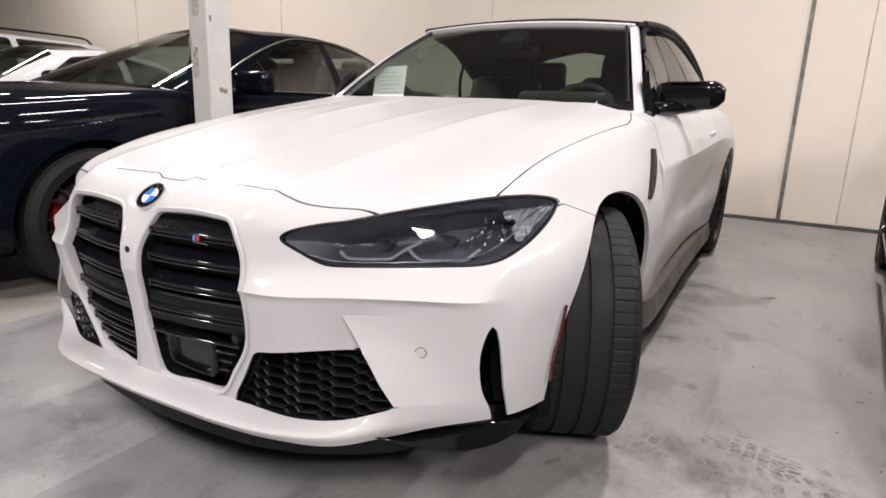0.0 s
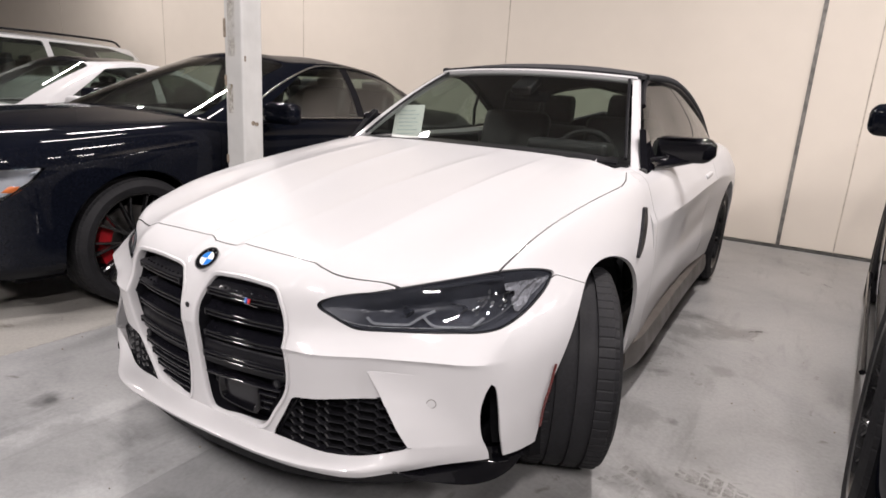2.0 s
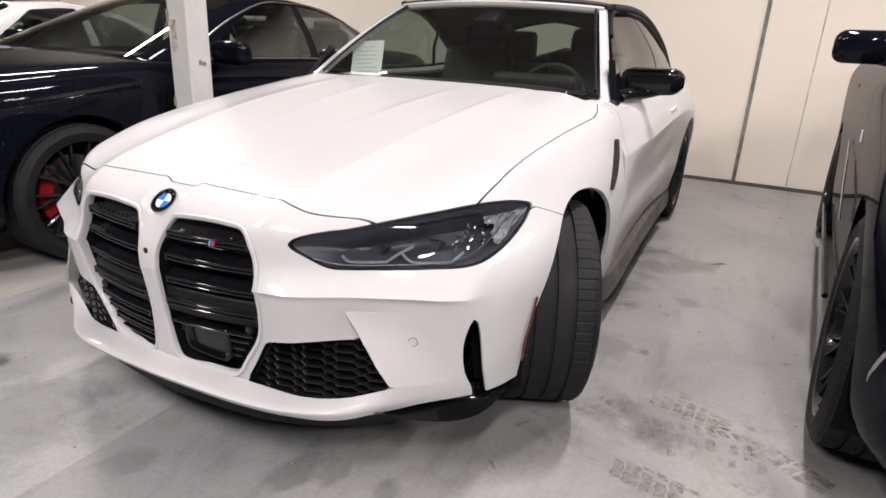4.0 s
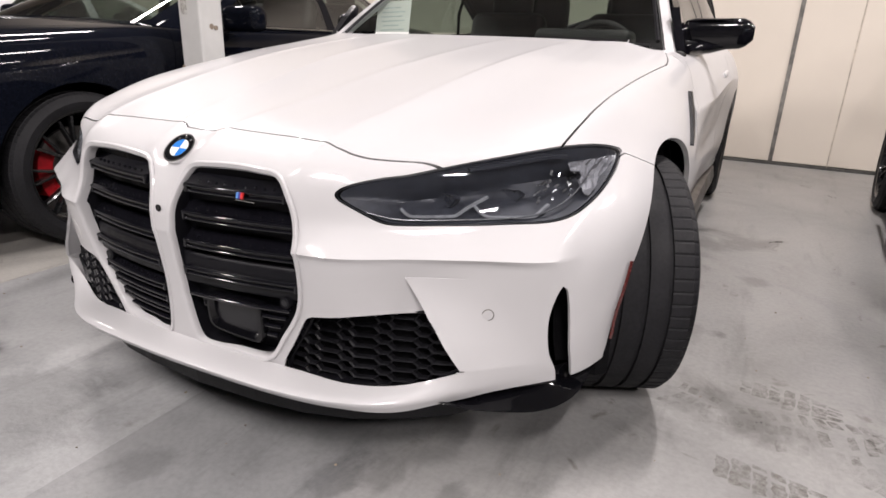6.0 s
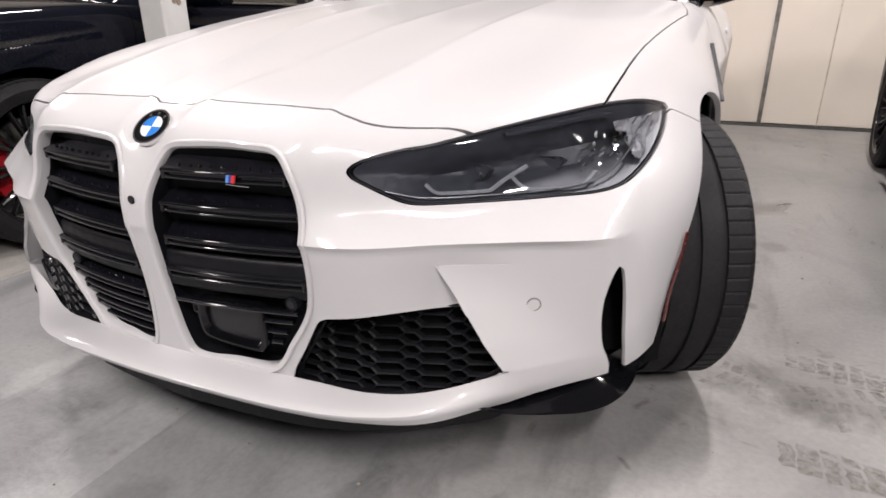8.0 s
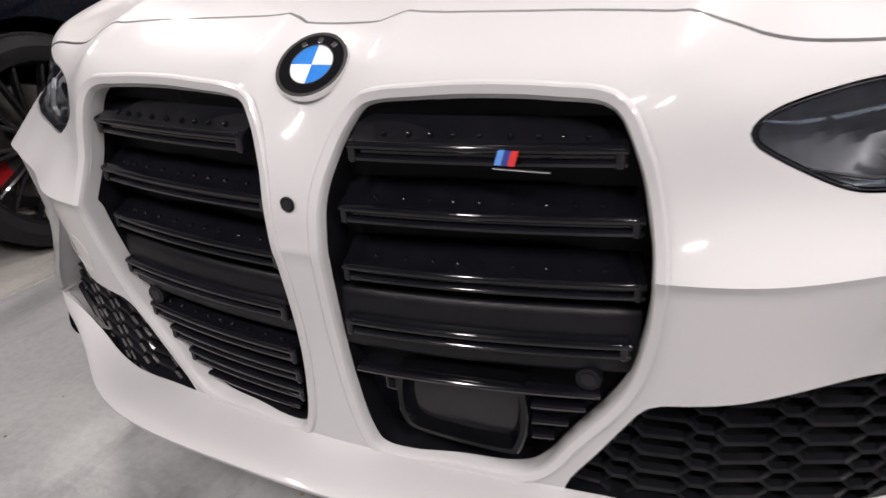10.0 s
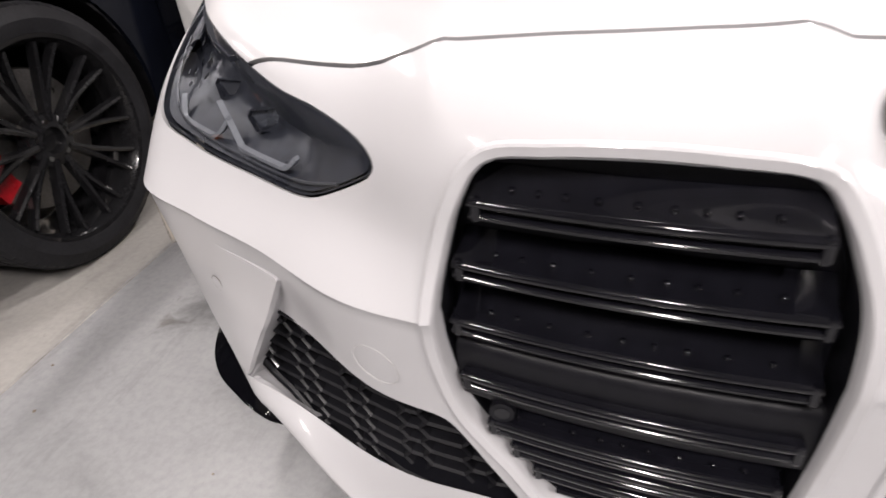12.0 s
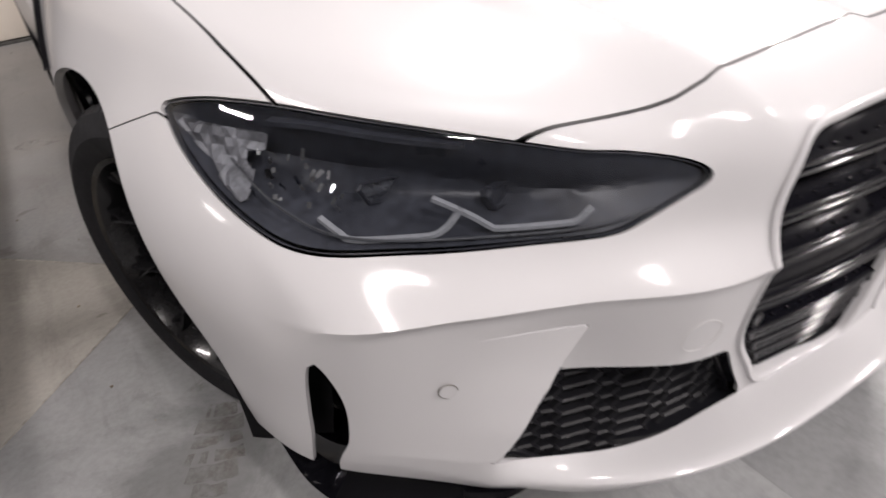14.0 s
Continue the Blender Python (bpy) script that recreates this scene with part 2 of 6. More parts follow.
M_DIFFUSER = material("lamp_diffuser", (0.9, 0.9, 0.9), 0.5, emit=(1.0, 0.97, 0.92), strength=6.0)
M_DAYPANE = material("daylit_pane", (0.6, 0.7, 0.8), 0.3, emit=(0.72, 0.86, 1.0), strength=4.0)
M_SILVERPAINT = grain(material("silver_car_paint", (0.55, 0.56, 0.57), 0.3, 0.3, coat=1.0), 800, 0.05, 0.0, 0.03)
M_BROWNSILL = grain(material("dusty_dark_sill", (0.058, 0.050, 0.045), 0.4), 60, 0.2, 0.1, 0.1)
M_STAIN = dust_film("yellowed_glue_stain", (0.34, 0.29, 0.20))
M_PRINT = dust_film("dark_tread_print", (0.19, 0.175, 0.155))


# ---------- mesh helpers ----------
def thing(name, label, category, group="", kind="", at=(0, 0, 0)):
    """An empty top-level thing that parents its parts."""
    ob = new(name)
    ob.location = at
    ob.empty_display_size = 0.1
    return tagged(ob, label, category, group, kind)


def from_arrays(name, V, F, mat, parent=None, label="", smooth=True):
    me = bpy.data.meshes.new(name)
    me.from_pydata([tuple(v) for v in V], [], [tuple(int(i) for i in f) for f in F])
    me.materials.append(mat)
    if smooth:
        me.polygons.foreach_set("use_smooth", [True] * len(me.polygons))
    me.update()
    ob = new(name, me)
    if parent:
        ob.parent = parent
    if label:
        ob["label"] = label
    return ob


def part(name, bm, mat, parent=None, label="", smooth=False, angle=40):
    """Links a bmesh as one mesh object under a thing or a part."""
    me = bpy.data.meshes.new(name)
    bmesh.ops.recalc_face_normals(bm, faces=bm.faces)
    if smooth:
        for f in bm.faces:
            f.smooth = True
        for e in bm.edges:
            e.smooth = e.calc_face_angle(0.0) < radians(angle)
    bm.to_mesh(me)
    bm.free()
    me.materials.append(mat)
    ob = new(name, me)
    if parent:
        ob.parent = parent
    if label:
        ob["label"] = label
    return ob


def box(size, at=(0, 0, 0), bevel=0.0, m=None, bm=None, segments=2):
    """A bevelled box in a bmesh."""
    bm = bm or bmesh.new()
    one = bmesh.new()
    bmesh.ops.create_cube(one, size=1.0)
    bmesh.ops.scale(one, vec=size, verts=one.verts)
    if bevel:
        bmesh.ops.bevel(one, geom=one.edges[:], offset=bevel, segments=segments, profile=0.5, affect="EDGES")
    bmesh.ops.transform(one, matrix=Matrix.Translation(at) @ (m or Matrix()), verts=one.verts)
    keep = bpy.data.meshes.new("tmp")
    one.to_mesh(keep)
    one.free()
    bm.from_mesh(keep)
    bpy.data.meshes.remove(keep)
    return bm


def tube(points, radius, sides=8, bm=None, closed=False, flat=1.0):
    """A round bar along a path."""
    bm = bm or bmesh.new()
    P = [Vector(p) for p in points]
    rings = []
    n = len(P)
    for i, p in enumerate(P):
        a = P[(i - 1) % n] if closed or i else P[0]
        b = P[(i + 1) % n] if closed or i < n - 1 else P[-1]
        d = (b - a).normalized()
        s = d.cross(Vector((0, 0, 1)))
        s = s.normalized() if s.length > 1e-4 else Vector((1, 0, 0))
        u = s.cross(d).normalized()
        r = radius[i] if isinstance(radius, (list, tuple)) else radius
        rings.append([bm.verts.new(p + s * (r * math.cos(2 * math.pi * k / sides)) + u * (r * flat * math.sin(2 * math.pi * k / sides))) for k in range(sides)])
    for i in range(n if closed else n - 1):
        A, B = rings[i], rings[(i + 1) % n]
        for k in range(sides):
            bm.faces.new((A[k], A[(k + 1) % sides], B[(k + 1) % sides], B[k]))
    if not closed:
        bm.faces.new(rings[0][::-1])
        bm.faces.new(rings[-1])
    return bm


def sweep(path, profile, frame_z=None, closed=False, bm=None):
    """Sweeps a closed 2D profile (side, up) along a path; up is frame_z or world up."""
    bm = bm or bmesh.new()
    P = [Vector(p) for p in path]
    n = len(P)
    rings = []
    for i, p in enumerate(P):
        a = P[(i - 1) % n] if closed or i else P[0]
        b = P[(i + 1) % n] if closed or i < n - 1 else P[-1]
        d = (b - a).normalized()
        up = Vector(frame_z[i]) if isinstance(frame_z, (list, np.ndarray)) else Vector(frame_z or (0, 0, 1))
        s = d.cross(up).normalized()
        u = s.cross(d).normalized()
        rings.append([bm.verts.new(p + s * x + u * y) for x, y in profile])
    k = len(profile)
    for i in range(n if closed else n - 1):
        A, B = rings[i], rings[(i + 1) % n]
        for j in range(k):
            bm.faces.new((A[j], A[(j + 1) % k], B[(j + 1) % k], B[j]))
    if not closed:
        bm.faces.new(rings[0][::-1])
        bm.faces.new(rings[-1])
    return bm


def lathe(profile, segments, axis="x", bm=None, closed=False, radial=None):
    """Turns a (along, radius) profile round the axis; radial(k, j) may scale a radius."""
    bm = bm or bmesh.new()
    rings = []
    for k in range(segments):
        a = 2 * math.pi * k / segments
        ring = []
        for j, (s, r) in enumerate(profile):
            r = r * (radial(k, j) if radial else 1.0)
            ring.append(bm.verts.new((s, r * math.cos(a), r * math.sin(a))))
        rings.append(ring)
    n = len(profile)
    for k in range(segments):
        A, B = rings[k], rings[(k + 1) % segments]
        for j in range(n if closed else n - 1):
            bm.faces.new((A[j], B[j], B[(j + 1) % n], A[(j + 1) % n]))
    return bm


def grid_faces(nr, nc, flip=False):
    i = np.arange(nr * nc).reshape(nr, nc)
    F = np.stack([i[:-1, :-1], i[:-1, 1:], i[1:, 1:], i[1:, :-1]], -1).reshape(-1, 4)
    return F[:, ::-1] if flip else F


def outline_distance(poly, pts):
    """Signed distance (negative inside) of 2D points from a closed outline."""
    poly = np.asarray(poly, float)
    pts = np.asarray(pts, float)
    d2 = np.full(len(pts), 1e9)
    inside = np.zeros(len(pts), bool)
    for a, b in zip(poly, np.roll(poly, -1, axis=0)):
        e = b - a
        w = pts - a
        t = np.clip((w @ e) / max(e @ e, 1e-12), 0, 1)
        d2 = np.minimum(d2, ((w - t[:, None] * e) ** 2).sum(1))
        cross = (a[1] <= pts[:, 1]) != (b[1] <= pts[:, 1])
        if cross.any():
            with np.errstate(all="ignore"):
                xi = a[0] + (pts[:, 1] - a[1]) / (b[1] - a[1]) * e[0]
            inside ^= cross & (pts[:, 0] < xi)
    return np.where(inside, -1, 1) * np.sqrt(d2)


def clip(V, F, sd):
    """Keeps the part of a mesh where sd is negative, cut along the zero line."""
    V = [tuple(v) for v in V]
    inside = sd < 0
    cuts, out = {}, []
    for f in F:
        k = [inside[i] for i in f]
        if all(k):
            out.append(tuple(f))
            continue
        if not any(k):
            continue
        g = []
        for a, b in zip(f, np.roll(f, -1)):
            a, b = int(a), int(b)
            if inside[a]:
                g.append(a)
            if inside[a] != inside[b]:
                key = (min(a, b), max(a, b))
                if key not in cuts:
                    s = sd[a] / (sd[a] - sd[b])
                    cuts[key] = len(V)
                    V.append(tuple(np.array(V[a]) * (1 - s) + np.array(V[b]) * s))
                g.append(cuts[key])
        g = [i for n, i in enumerate(g) if i != g[n - 1]]
        if len(g) >= 3:
            out.append(tuple(g))
    used = sorted({i for f in out for i in f})
    back = {i: n for n, i in enumerate(used)}
    return np.array([V[i] for i in used]).reshape(-1, 3), [tuple(back[i] for i in f) for f in out]


def mirrored(V, F):
    """The mesh with its mirror image in the car's middle plane."""
    V = np.asarray(V)
    n = len(V)
    return np.vstack([V, V * [-1, 1, 1]]), list(F) + [tuple(i + n for i in f[::-1]) for f in F]


def panel(name, V, F, mat, parent, label="", depth=0.012, weld=True):
    """A sheet-metal panel: the surface with its rim turned inwards by depth."""
    bm = bmesh.new()
    vs = [bm.verts.new(v) for v in V]
    for f in F:
        try:
            bm.faces.new([vs[i] for i in f])
        except ValueError:
            pass
    if weld:
        bmesh.ops.remove_doubles(bm, verts=bm.verts, dist=0.0004)
    bmesh.ops.dissolve_degenerate(bm, dist=0.0002, edges=bm.edges)
    bm.normal_update()
    if depth:
        rim = [e for e in bm.edges if e.is_boundary]
        hard = list(rim)
        nor = {v: v.normal.copy() for e in rim for v in e.verts}
        for step in (depth,):
            ext = bmesh.ops.extrude_edge_only(bm, edges=rim)
            moved = {}
            for v in (g for g in ext["geom"] if isinstance(g, bmesh.types.BMVert)):
                for e in v.link_edges:
                    o = e.other_vert(v)
                    if o in nor and (o.co - v.co).length < 1e-7:
                        moved[v] = nor[o]
            for v, normal in moved.items():
                v.co -= normal * step
            nor = moved
            rim = [g for g in ext["geom"] if isinstance(g, bmesh.types.BMEdge)]
    for f in bm.faces:
        f.smooth = True
    bm.normal_update()
    for e in bm.edges:
        e.smooth = e.calc_face_angle(0.0) < radians(32)
    if depth:
        for e in hard:
            e.smooth = False
    me = bpy.data.meshes.new(name)
    bm.to_mesh(me)
    bm.free()
    me.materials.append(mat)
    ob = new(name, me)
    ob.parent = parent
    if label:
        ob["label"] = label
    return ob


def slab_outline(poly, thick, to3d, bm=None):
    """A flat plate with a given 2D outline; to3d maps (p, q, depth) to a place."""
    bm = bm or bmesh.new()
    A = [bm.verts.new(to3d(p, q, 0)) for p, q in poly]
    B = [bm.verts.new(to3d(p, q, thick)) for p, q in poly]
    n = len(poly)
    bm.faces.new(A)
    bm.faces.new(B[::-1])
    for i in range(n):
        bm.faces.new((A[i], B[i], B[(i + 1) % n], A[(i + 1) % n]))
    return bm


# ---------- the hall ----------
WALL_Y, WEST, EAST, FRONT = 5.34, -15.0, 12.0, -13.0


def plain_wall(name, size, at, label):
    return tagged(part(name, box(size, at), M_DULLWALL), label, "wall", kind="structure")


tagged(part("floor", box((28, 19, 0.2), (-1.5, -3.8, -0.1)), M_CONCRETE), "worn grey sealed concrete floor with stains and saw-cut joints", "floor", kind="structure")
plain_wall("wall_front", (28, 0.2, CEILING), (-1.5, FRONT - 0.1, CEILING / 2), "plain dull grey wall closing the hall")
plain_wall("wall_east", (0.2, 19, CEILING), (EAST + 0.1, -3.8, CEILING / 2), "plain dull grey side wall")
plain_wall("wall_west", (0.2, 19, CEILING), (WEST - 0.1, -3.8, CEILING / 2), "plain dull grey side wall")
tagged(part("ceiling", box((28, 19, 0.15), (-1.5, -3.8, CEILING + 0.075)), M_CEILING), "plain dark ceiling deck", "ceiling", kind="structure")

# back wall of upright insulated panels with joints between them
back = tagged(part("wall_back", box((28, 0.12, CEILING), (-1.5, WALL_Y + 0.10, CEILING / 2)), M_TRIM), "cream back wall of upright panels with dark joints", "wall", kind="structure")
edges = [-15.9, -14.2, -11.1, -7.98, -4.85, -1.72, 1.305, 1.75, 4.8, 7.9, 10.9, 12.4]
for a, b in zip(edges, edges[1:]):
    wide = b == 1.305
    gap = 0.022 if wide else 0.0
    part("wall_panel", box((b - a - gap - 0.004, 0.05, CEILING - 0.03), ((a + b - gap) / 2, WALL_Y + 0.025, CEILING / 2 + 0.015), bevel=0.003), M_WALL, back)
dice = random.Random(3)
for x in edges[1:-1]:
    if x == 1.305:
        continue
    bm = bmesh.new()
    z = 0.0
    while z < CEILING - .1:
        h = dice.uniform(.05, .22)
        w = dice.uniform(.006, .010)
        box((w, .004, h), (x - .002 + dice.uniform(-.0015, .0015), WALL_Y - .0008, z + h / 2), .0008, None, bm, segments=1)
        z += h
    part("caulk_line", bm, M_CAULK, back)
tagged(part("trim", box((0.034, 0.014, CEILING), (1.297, WALL_Y - 0.004, CEILING / 2), bevel=0.003), M_TRIM), "grey metal strip over the panel joint", "trim", kind="structure")
tagged(part("baseboard", box((28, 0.02, 0.022), (-1.5, WALL_Y - 0.01, 0.011), bevel=0.003), M_JOINT), "thin dark sealant line at the wall foot", "baseboard", kind="structure")

# saw-cut joints in the floor, with a diamond round the post
def floor_joint(a, b, w=0.007):
    a, b = Vector((*a, 0)), Vector((*b, 0))
    d = b - a
    bm = box((d.length, w, 0.004), (0, 0, 0), 0, Matrix.Translation(((a.x + b.x) / 2, (a.y + b.y) / 2, -0.0012)) @ pose(0, 0, 0, 0, 0, math.degrees(math.atan2(d.y, d.x))))
    return tagged(part("floor_joint", bm, M_SAWCUT), "thin pale dusty saw-cut joint in the concrete", "joint", kind="structure")


DX, DY, DR = -1.42, 1.405, 0.56
for a, b in (((DX, DY - DR), (DX + DR, DY)), ((DX + DR, DY), (DX, DY + DR)), ((DX, DY + DR), (DX - DR, DY)), ((DX - DR, DY), (DX, DY - DR)), ((DX, DY - DR), (DX - 0.01, -0.15)), ((DX, DY + DR), (DX, WALL_Y)), ((DX - DR, DY), (-14.9, DY))):
    floor_joint(a, b, 0.003 if b[1] == -0.15 else 0.005)

# post
post = thing("column", "grey painted square post with chipped corners and scuffs", "column", at=(-1.422, 1.362, 0), kind="structure")
bm = box((0.145, 0.145, CEILING), (0, 0, CEILING / 2), bevel=0.012, segments=3)
part("post_shaft", bm, M_POST, post)
part("bolt_head", tube([(0.072, 0.02, 0.985), (0.079, 0.02, 0.985)], 0.011, 10), M_SCUFF, post)
for z, s in ((1.22, 0.06), (1.5, 0.1), (0.78, 0.05)):
    part("scuff", box((0.02, 0.02, s), (-0.066, -0.066, z), bevel=0.004), M_SCUFF, post)
part("rust_hole", tube([(0.0725, -0.004, 0.99), (0.0737, -0.004, 0.99)], 0.014, 12), M_SCUFF, post)
part("score_mark", box((0.0012, 0.012, 0.03), (0.0728, -0.052, 1.34)), M_SCUFF, post)
part("tape_stain", box((0.055, 0.0012, 0.34), (-0.012, -0.0728, 1.52)), M_STAIN, post)
part("tape_stain", box((0.04, 0.0012, 0.16), (-0.03, -0.0728, 1.12)), M_STAIN, post)

# strip lamps
for i, (x, y) in enumerate(LAMPS):
    lamp = thing("ceiling_light", "white strip light under the ceiling", "ceiling light", "ceiling strip lights", at=(x, y, CEILING - 0.35))
    part("housing", box((0.22, 1.24, 0.07), (0, 0, 0.04), bevel=0.006), M_FIXTURE, lamp)
    part("diffuser", box((0.18, 1.20, 0.02), (0, 0, -0.006), bevel=0.006), M_DIFFUSER, lamp)
    for s in (-0.45, 0.45):
        part("hanger", box((0.01, 0.01, 0.28), (0, s, 0.21)), M_FIXTURE, lamp)
    data = bpy.data.lights.new("strip", "AREA")
    data.shape, data.size, data.size_y, data.energy, data.color = "RECTANGLE", 0.18, 1.2, LAMP_WATTS * ((1.0 if x < -2 else 1.1 if x < 1 else 1.45 if x < 4 else 1.8) if y < -2 else 1.6 if x > 3 else 1.15 if x > 1 else 0.85 if y > 2 else 0.5), (1.0, 0.920, 0.906)
    new("strip", data).matrix_world = pose(x, y, CEILING - 0.37)

# daylit industrial window behind the viewer
win = thing("window_1", "multi-pane window with cold daylight behind it", "window", kind="structure", at=(EAST - 0.02, -4.0, 2.9))
win.rotation_euler = (0, 0, radians(90))
for i in range(5):
    part("window_frame", box((0.07, 0.06, 0.55), (-1.5 + i * 0.75, 0, 0), bevel=0.005), M_SATIN, win)
for z in (-0.26, 0, 0.26):
    part("window_frame", box((3.05, 0.05, 0.05), (0, 0.006, z), bevel=0.005), M_SATIN, win)
for i in range(4):
    for z in (-0.13, 0.13):
        part("pane", box((0.68, 0.01, 0.21), (-1.125 + i * 0.75, 0, z)), M_DAYPANE, win)


# tyre prints on the floor: rows of small tread blocks left in damp dust
def tread_print(a, b, width, seed, pitch=.048, mat=M_PRINT, label="row of dark tyre tread blocks printed on the concrete"):
    dice = random.Random(seed)
    a, b = Vector((*a, 0)), Vector((*b, 0))
    d = (b - a).normalized()
    s = Vector((-d.y, d.x, 0))
    bm = bmesh.new()
    n = int((b - a).length / pitch)
    for i in range(n):
        for j, lane in enumerate((-.36, .02, .37)):
            if dice.random() < .38:
                continue
            c = a + d * (pitch * (i + .5 * (j % 2) + .15 * dice.random())) + s * (lane * width)
            skew = (.25, .05, -.2)[j] + dice.uniform(-.12, .12)
            w, h = width * (.12 + .05 * dice.random()), pitch * (.26 + .12 * dice.random())
            w *= dice.uniform(.6, 1.25)
            c += d * dice.uniform(-.008, .008) + s * dice.uniform(-.006, .006)
            q = [c + s * (w * (u + dice.uniform(-.15, .15))) + d * (h * (v + dice.uniform(-.25, .25)) + skew * w * u) for u, v in ((-1, -.8), (-.7, -1), (.8, -1), (1, -.6), (.9, .9), (-.8, 1))]
            z = .0006 + .00005 * (seed % 5)
            top = [bm.verts.new((p.x, p.y, z)) for p in q]
            bm.faces.new(top)
    return tagged(part("tyre_print", bm, mat), label, "tyre print", kind="stuff")


def ribbed_print(x, y, turn, length, width, seed, ribs=7, mat=M_PRINT):
    """An oval stamp of cross ribs with pale gaps, the last ribs running together."""
    dice = random.Random(seed)
    bm = bmesh.new()
    m = pose(x, y, .0007, 0, 0, turn)
    pitch = length / ribs
    for i in range(ribs):
        c = (i + .5) * pitch - length / 2
        half = width / 2 * math.sqrt(max(.12, 1 - (c / (length * .56)) ** 2)) * dice.uniform(.85, 1.05)
        deep = pitch * (.5 if 0 < i < 2 else .36 if i < ribs - 2 else .47)
        n = 9
        side = []
        for sgn in (-1, 1):
            side.append([(c + sgn * deep + dice.uniform(-.0035, .0035) + .006 * math.sin(2.2 * k / n + seed), half * (2 * k / (n - 1) - 1) * (1 - .12 * (sgn > 0))) for k in range(n)])
        A, B = ([bm.verts.new(m @ Vector((p, q, 0))) for p, q in row] for row in side)
        for k in range(n - 1):
            if dice.random() < .93:
                bm.faces.new((A[k], B[k], B[k + 1], A[k + 1]))
    return tagged(part("tread_print", bm, mat), "brownish ribbed tread print dried on the concrete", "tread print", kind="stuff")


ribbed_print(1.325, .925, -8, .27, .13, 1)
ribbed_print(1.275, .495, -6, .25, .125, 2, 6)
ribbed_print(1.50, .64, -35, .13, .11, 3, 3)
ribbed_print(1.62, .78, -30, .24, .12, 5, 6)
ribbed_print(1.46, .38, -12, .22, .12, 7, 5)
ribbed_print(-.94, .66, 66, .24, .12, 4, 6)
tread_print((1.02, .80), (1.24, .70), .16, 6, .036)
tread_print((1.10, .70), (1.60, .80), .20, 8, .040)
crumbs = bmesh.new()
dice = random.Random(12)
for _ in range(140):
    x, y, r = dice.uniform(-1.4, 1.9), dice.uniform(-.5, 2.6), dice.uniform(.0012, .0032)
    box((r * 2, r * dice.uniform(1, 2.4), r), (x, y, r * .4), r * .2, pose(0, 0, 0, 0, 0, dice.uniform(0, 180)), crumbs, segments=1)
tagged(part("floor_crumbs", crumbs, M_SCUFF), "tiny dark crumbs of grit scattered on the concrete", "grit", kind="stuff")


# ---------- white car: front clip as a net of styling lines (half, mirrored) ----------
def spline(pts, n, closed=False):
    """Centripetal-like cubic through control points, n samples, spaced by chord."""
    P = np.array(pts, float)
    if closed:
        P = np.vstack([P, P[:1]])
    d = np.sqrt(np.linalg.norm(np.diff(P, axis=0), axis=1)) + 1e-6
    k = np.concatenate([[0], np.cumsum(d)])
    if closed:
        m = (P[1] - P[-2]) / (d[0] + d[-1])
        T = np.vstack([m, [(P[i + 1] - P[i - 1]) / (k[i + 1] - k[i - 1]) for i in range(1, len(P) - 1)], m])
    else:
        T = np.vstack([(P[1] - P[0]) / d[0], *[(P[i + 1] - P[i - 1]) / (k[i + 1] - k[i - 1]) for i in range(1, len(P) - 1)], (P[-1] - P[-2]) / d[-1]])
    t = np.linspace(0, k[-1], n)
    i = np.clip(np.searchsorted(k, t, side="right") - 1, 0, len(P) - 2)
    h = d[i][:, None]
    s = ((t - k[i]) / d[i])[:, None]
    a, b = P[i], P[i + 1]
    return (2 * s**3 - 3 * s**2 + 1) * a + (s**3 - 2 * s**2 + s) * h * T[i] + (3 * s**2 - 2 * s**3) * b + (s**3 - s**2) * h * T[i + 1]


def net_columns(row, per):
    """Samples a styling line with a fixed number of points between each pair of its control points."""
    P = np.array(row, float)
    P = np.vstack([P[1] * [-1, 1, 1], P])  # mirror image for a square tangent at the centre plane
    out = []
    for i in range(1, len(P) - 1):
        p0, p1, p2 = P[i - 1], P[i], P[i + 1]
        p3 = P[i + 2] if i + 2 < len(P) else 2 * p2 - p1
        d0, d1, d2 = (np.sqrt(np.linalg.norm(b - a)) + 1e-5 for a, b in ((p0, p1), (p1, p2), (p2, p3)))
        m1 = (p2 - p1) + d1 * ((p1 - p0) / d0 - (p2 - p0) / (d0 + d1))
        m2 = (p2 - p1) + d1 * ((p3 - p2) / d2 - (p3 - p1) / (d1 + d2))
        n = per[i - 1]
        s = np.arange(n)[:, None] / n
        out.append((2 * s**3 - 3 * s**2 + 1) * p1 + (s**3 - 2 * s**2 + s) * m1 + (3 * s**2 - 2 * s**3) * p2 + (s**3 - s**2) * m2)
    return np.vstack([*out, P[-1:]])


LIP_LOW = [(0, -.095, .250), (.07, -.093, .249), (.30, -.068, .238), (.42, -.030, .226), (.53, .035, .214), (.69, .150, .254), (.820, .268, .266), (.870, .40, .262), (.905, .82, .25), (.905, 1.42, .25)]
LIP_FRONT = [(0, -.106, .268), (.07, -.104, .267), (.30, -.080, .257), (.42, -.040, .246), (.53, .026, .240), (.69, .145, .278), (.819, .256, .305), (.876, .40, .31), (.915, .82, .30), (.915, 1.42, .30)]
LIP_SHELF = [(0, -.040, .286), (.07, -.036, .284), (.30, .004, .262), (.42, .028, .252), (.53, .070, .262), (.69, .148, .33), (.815, .243, .36), (.882, .402, .37), (.922, .82, .37), (.92, 1.42, .37)]
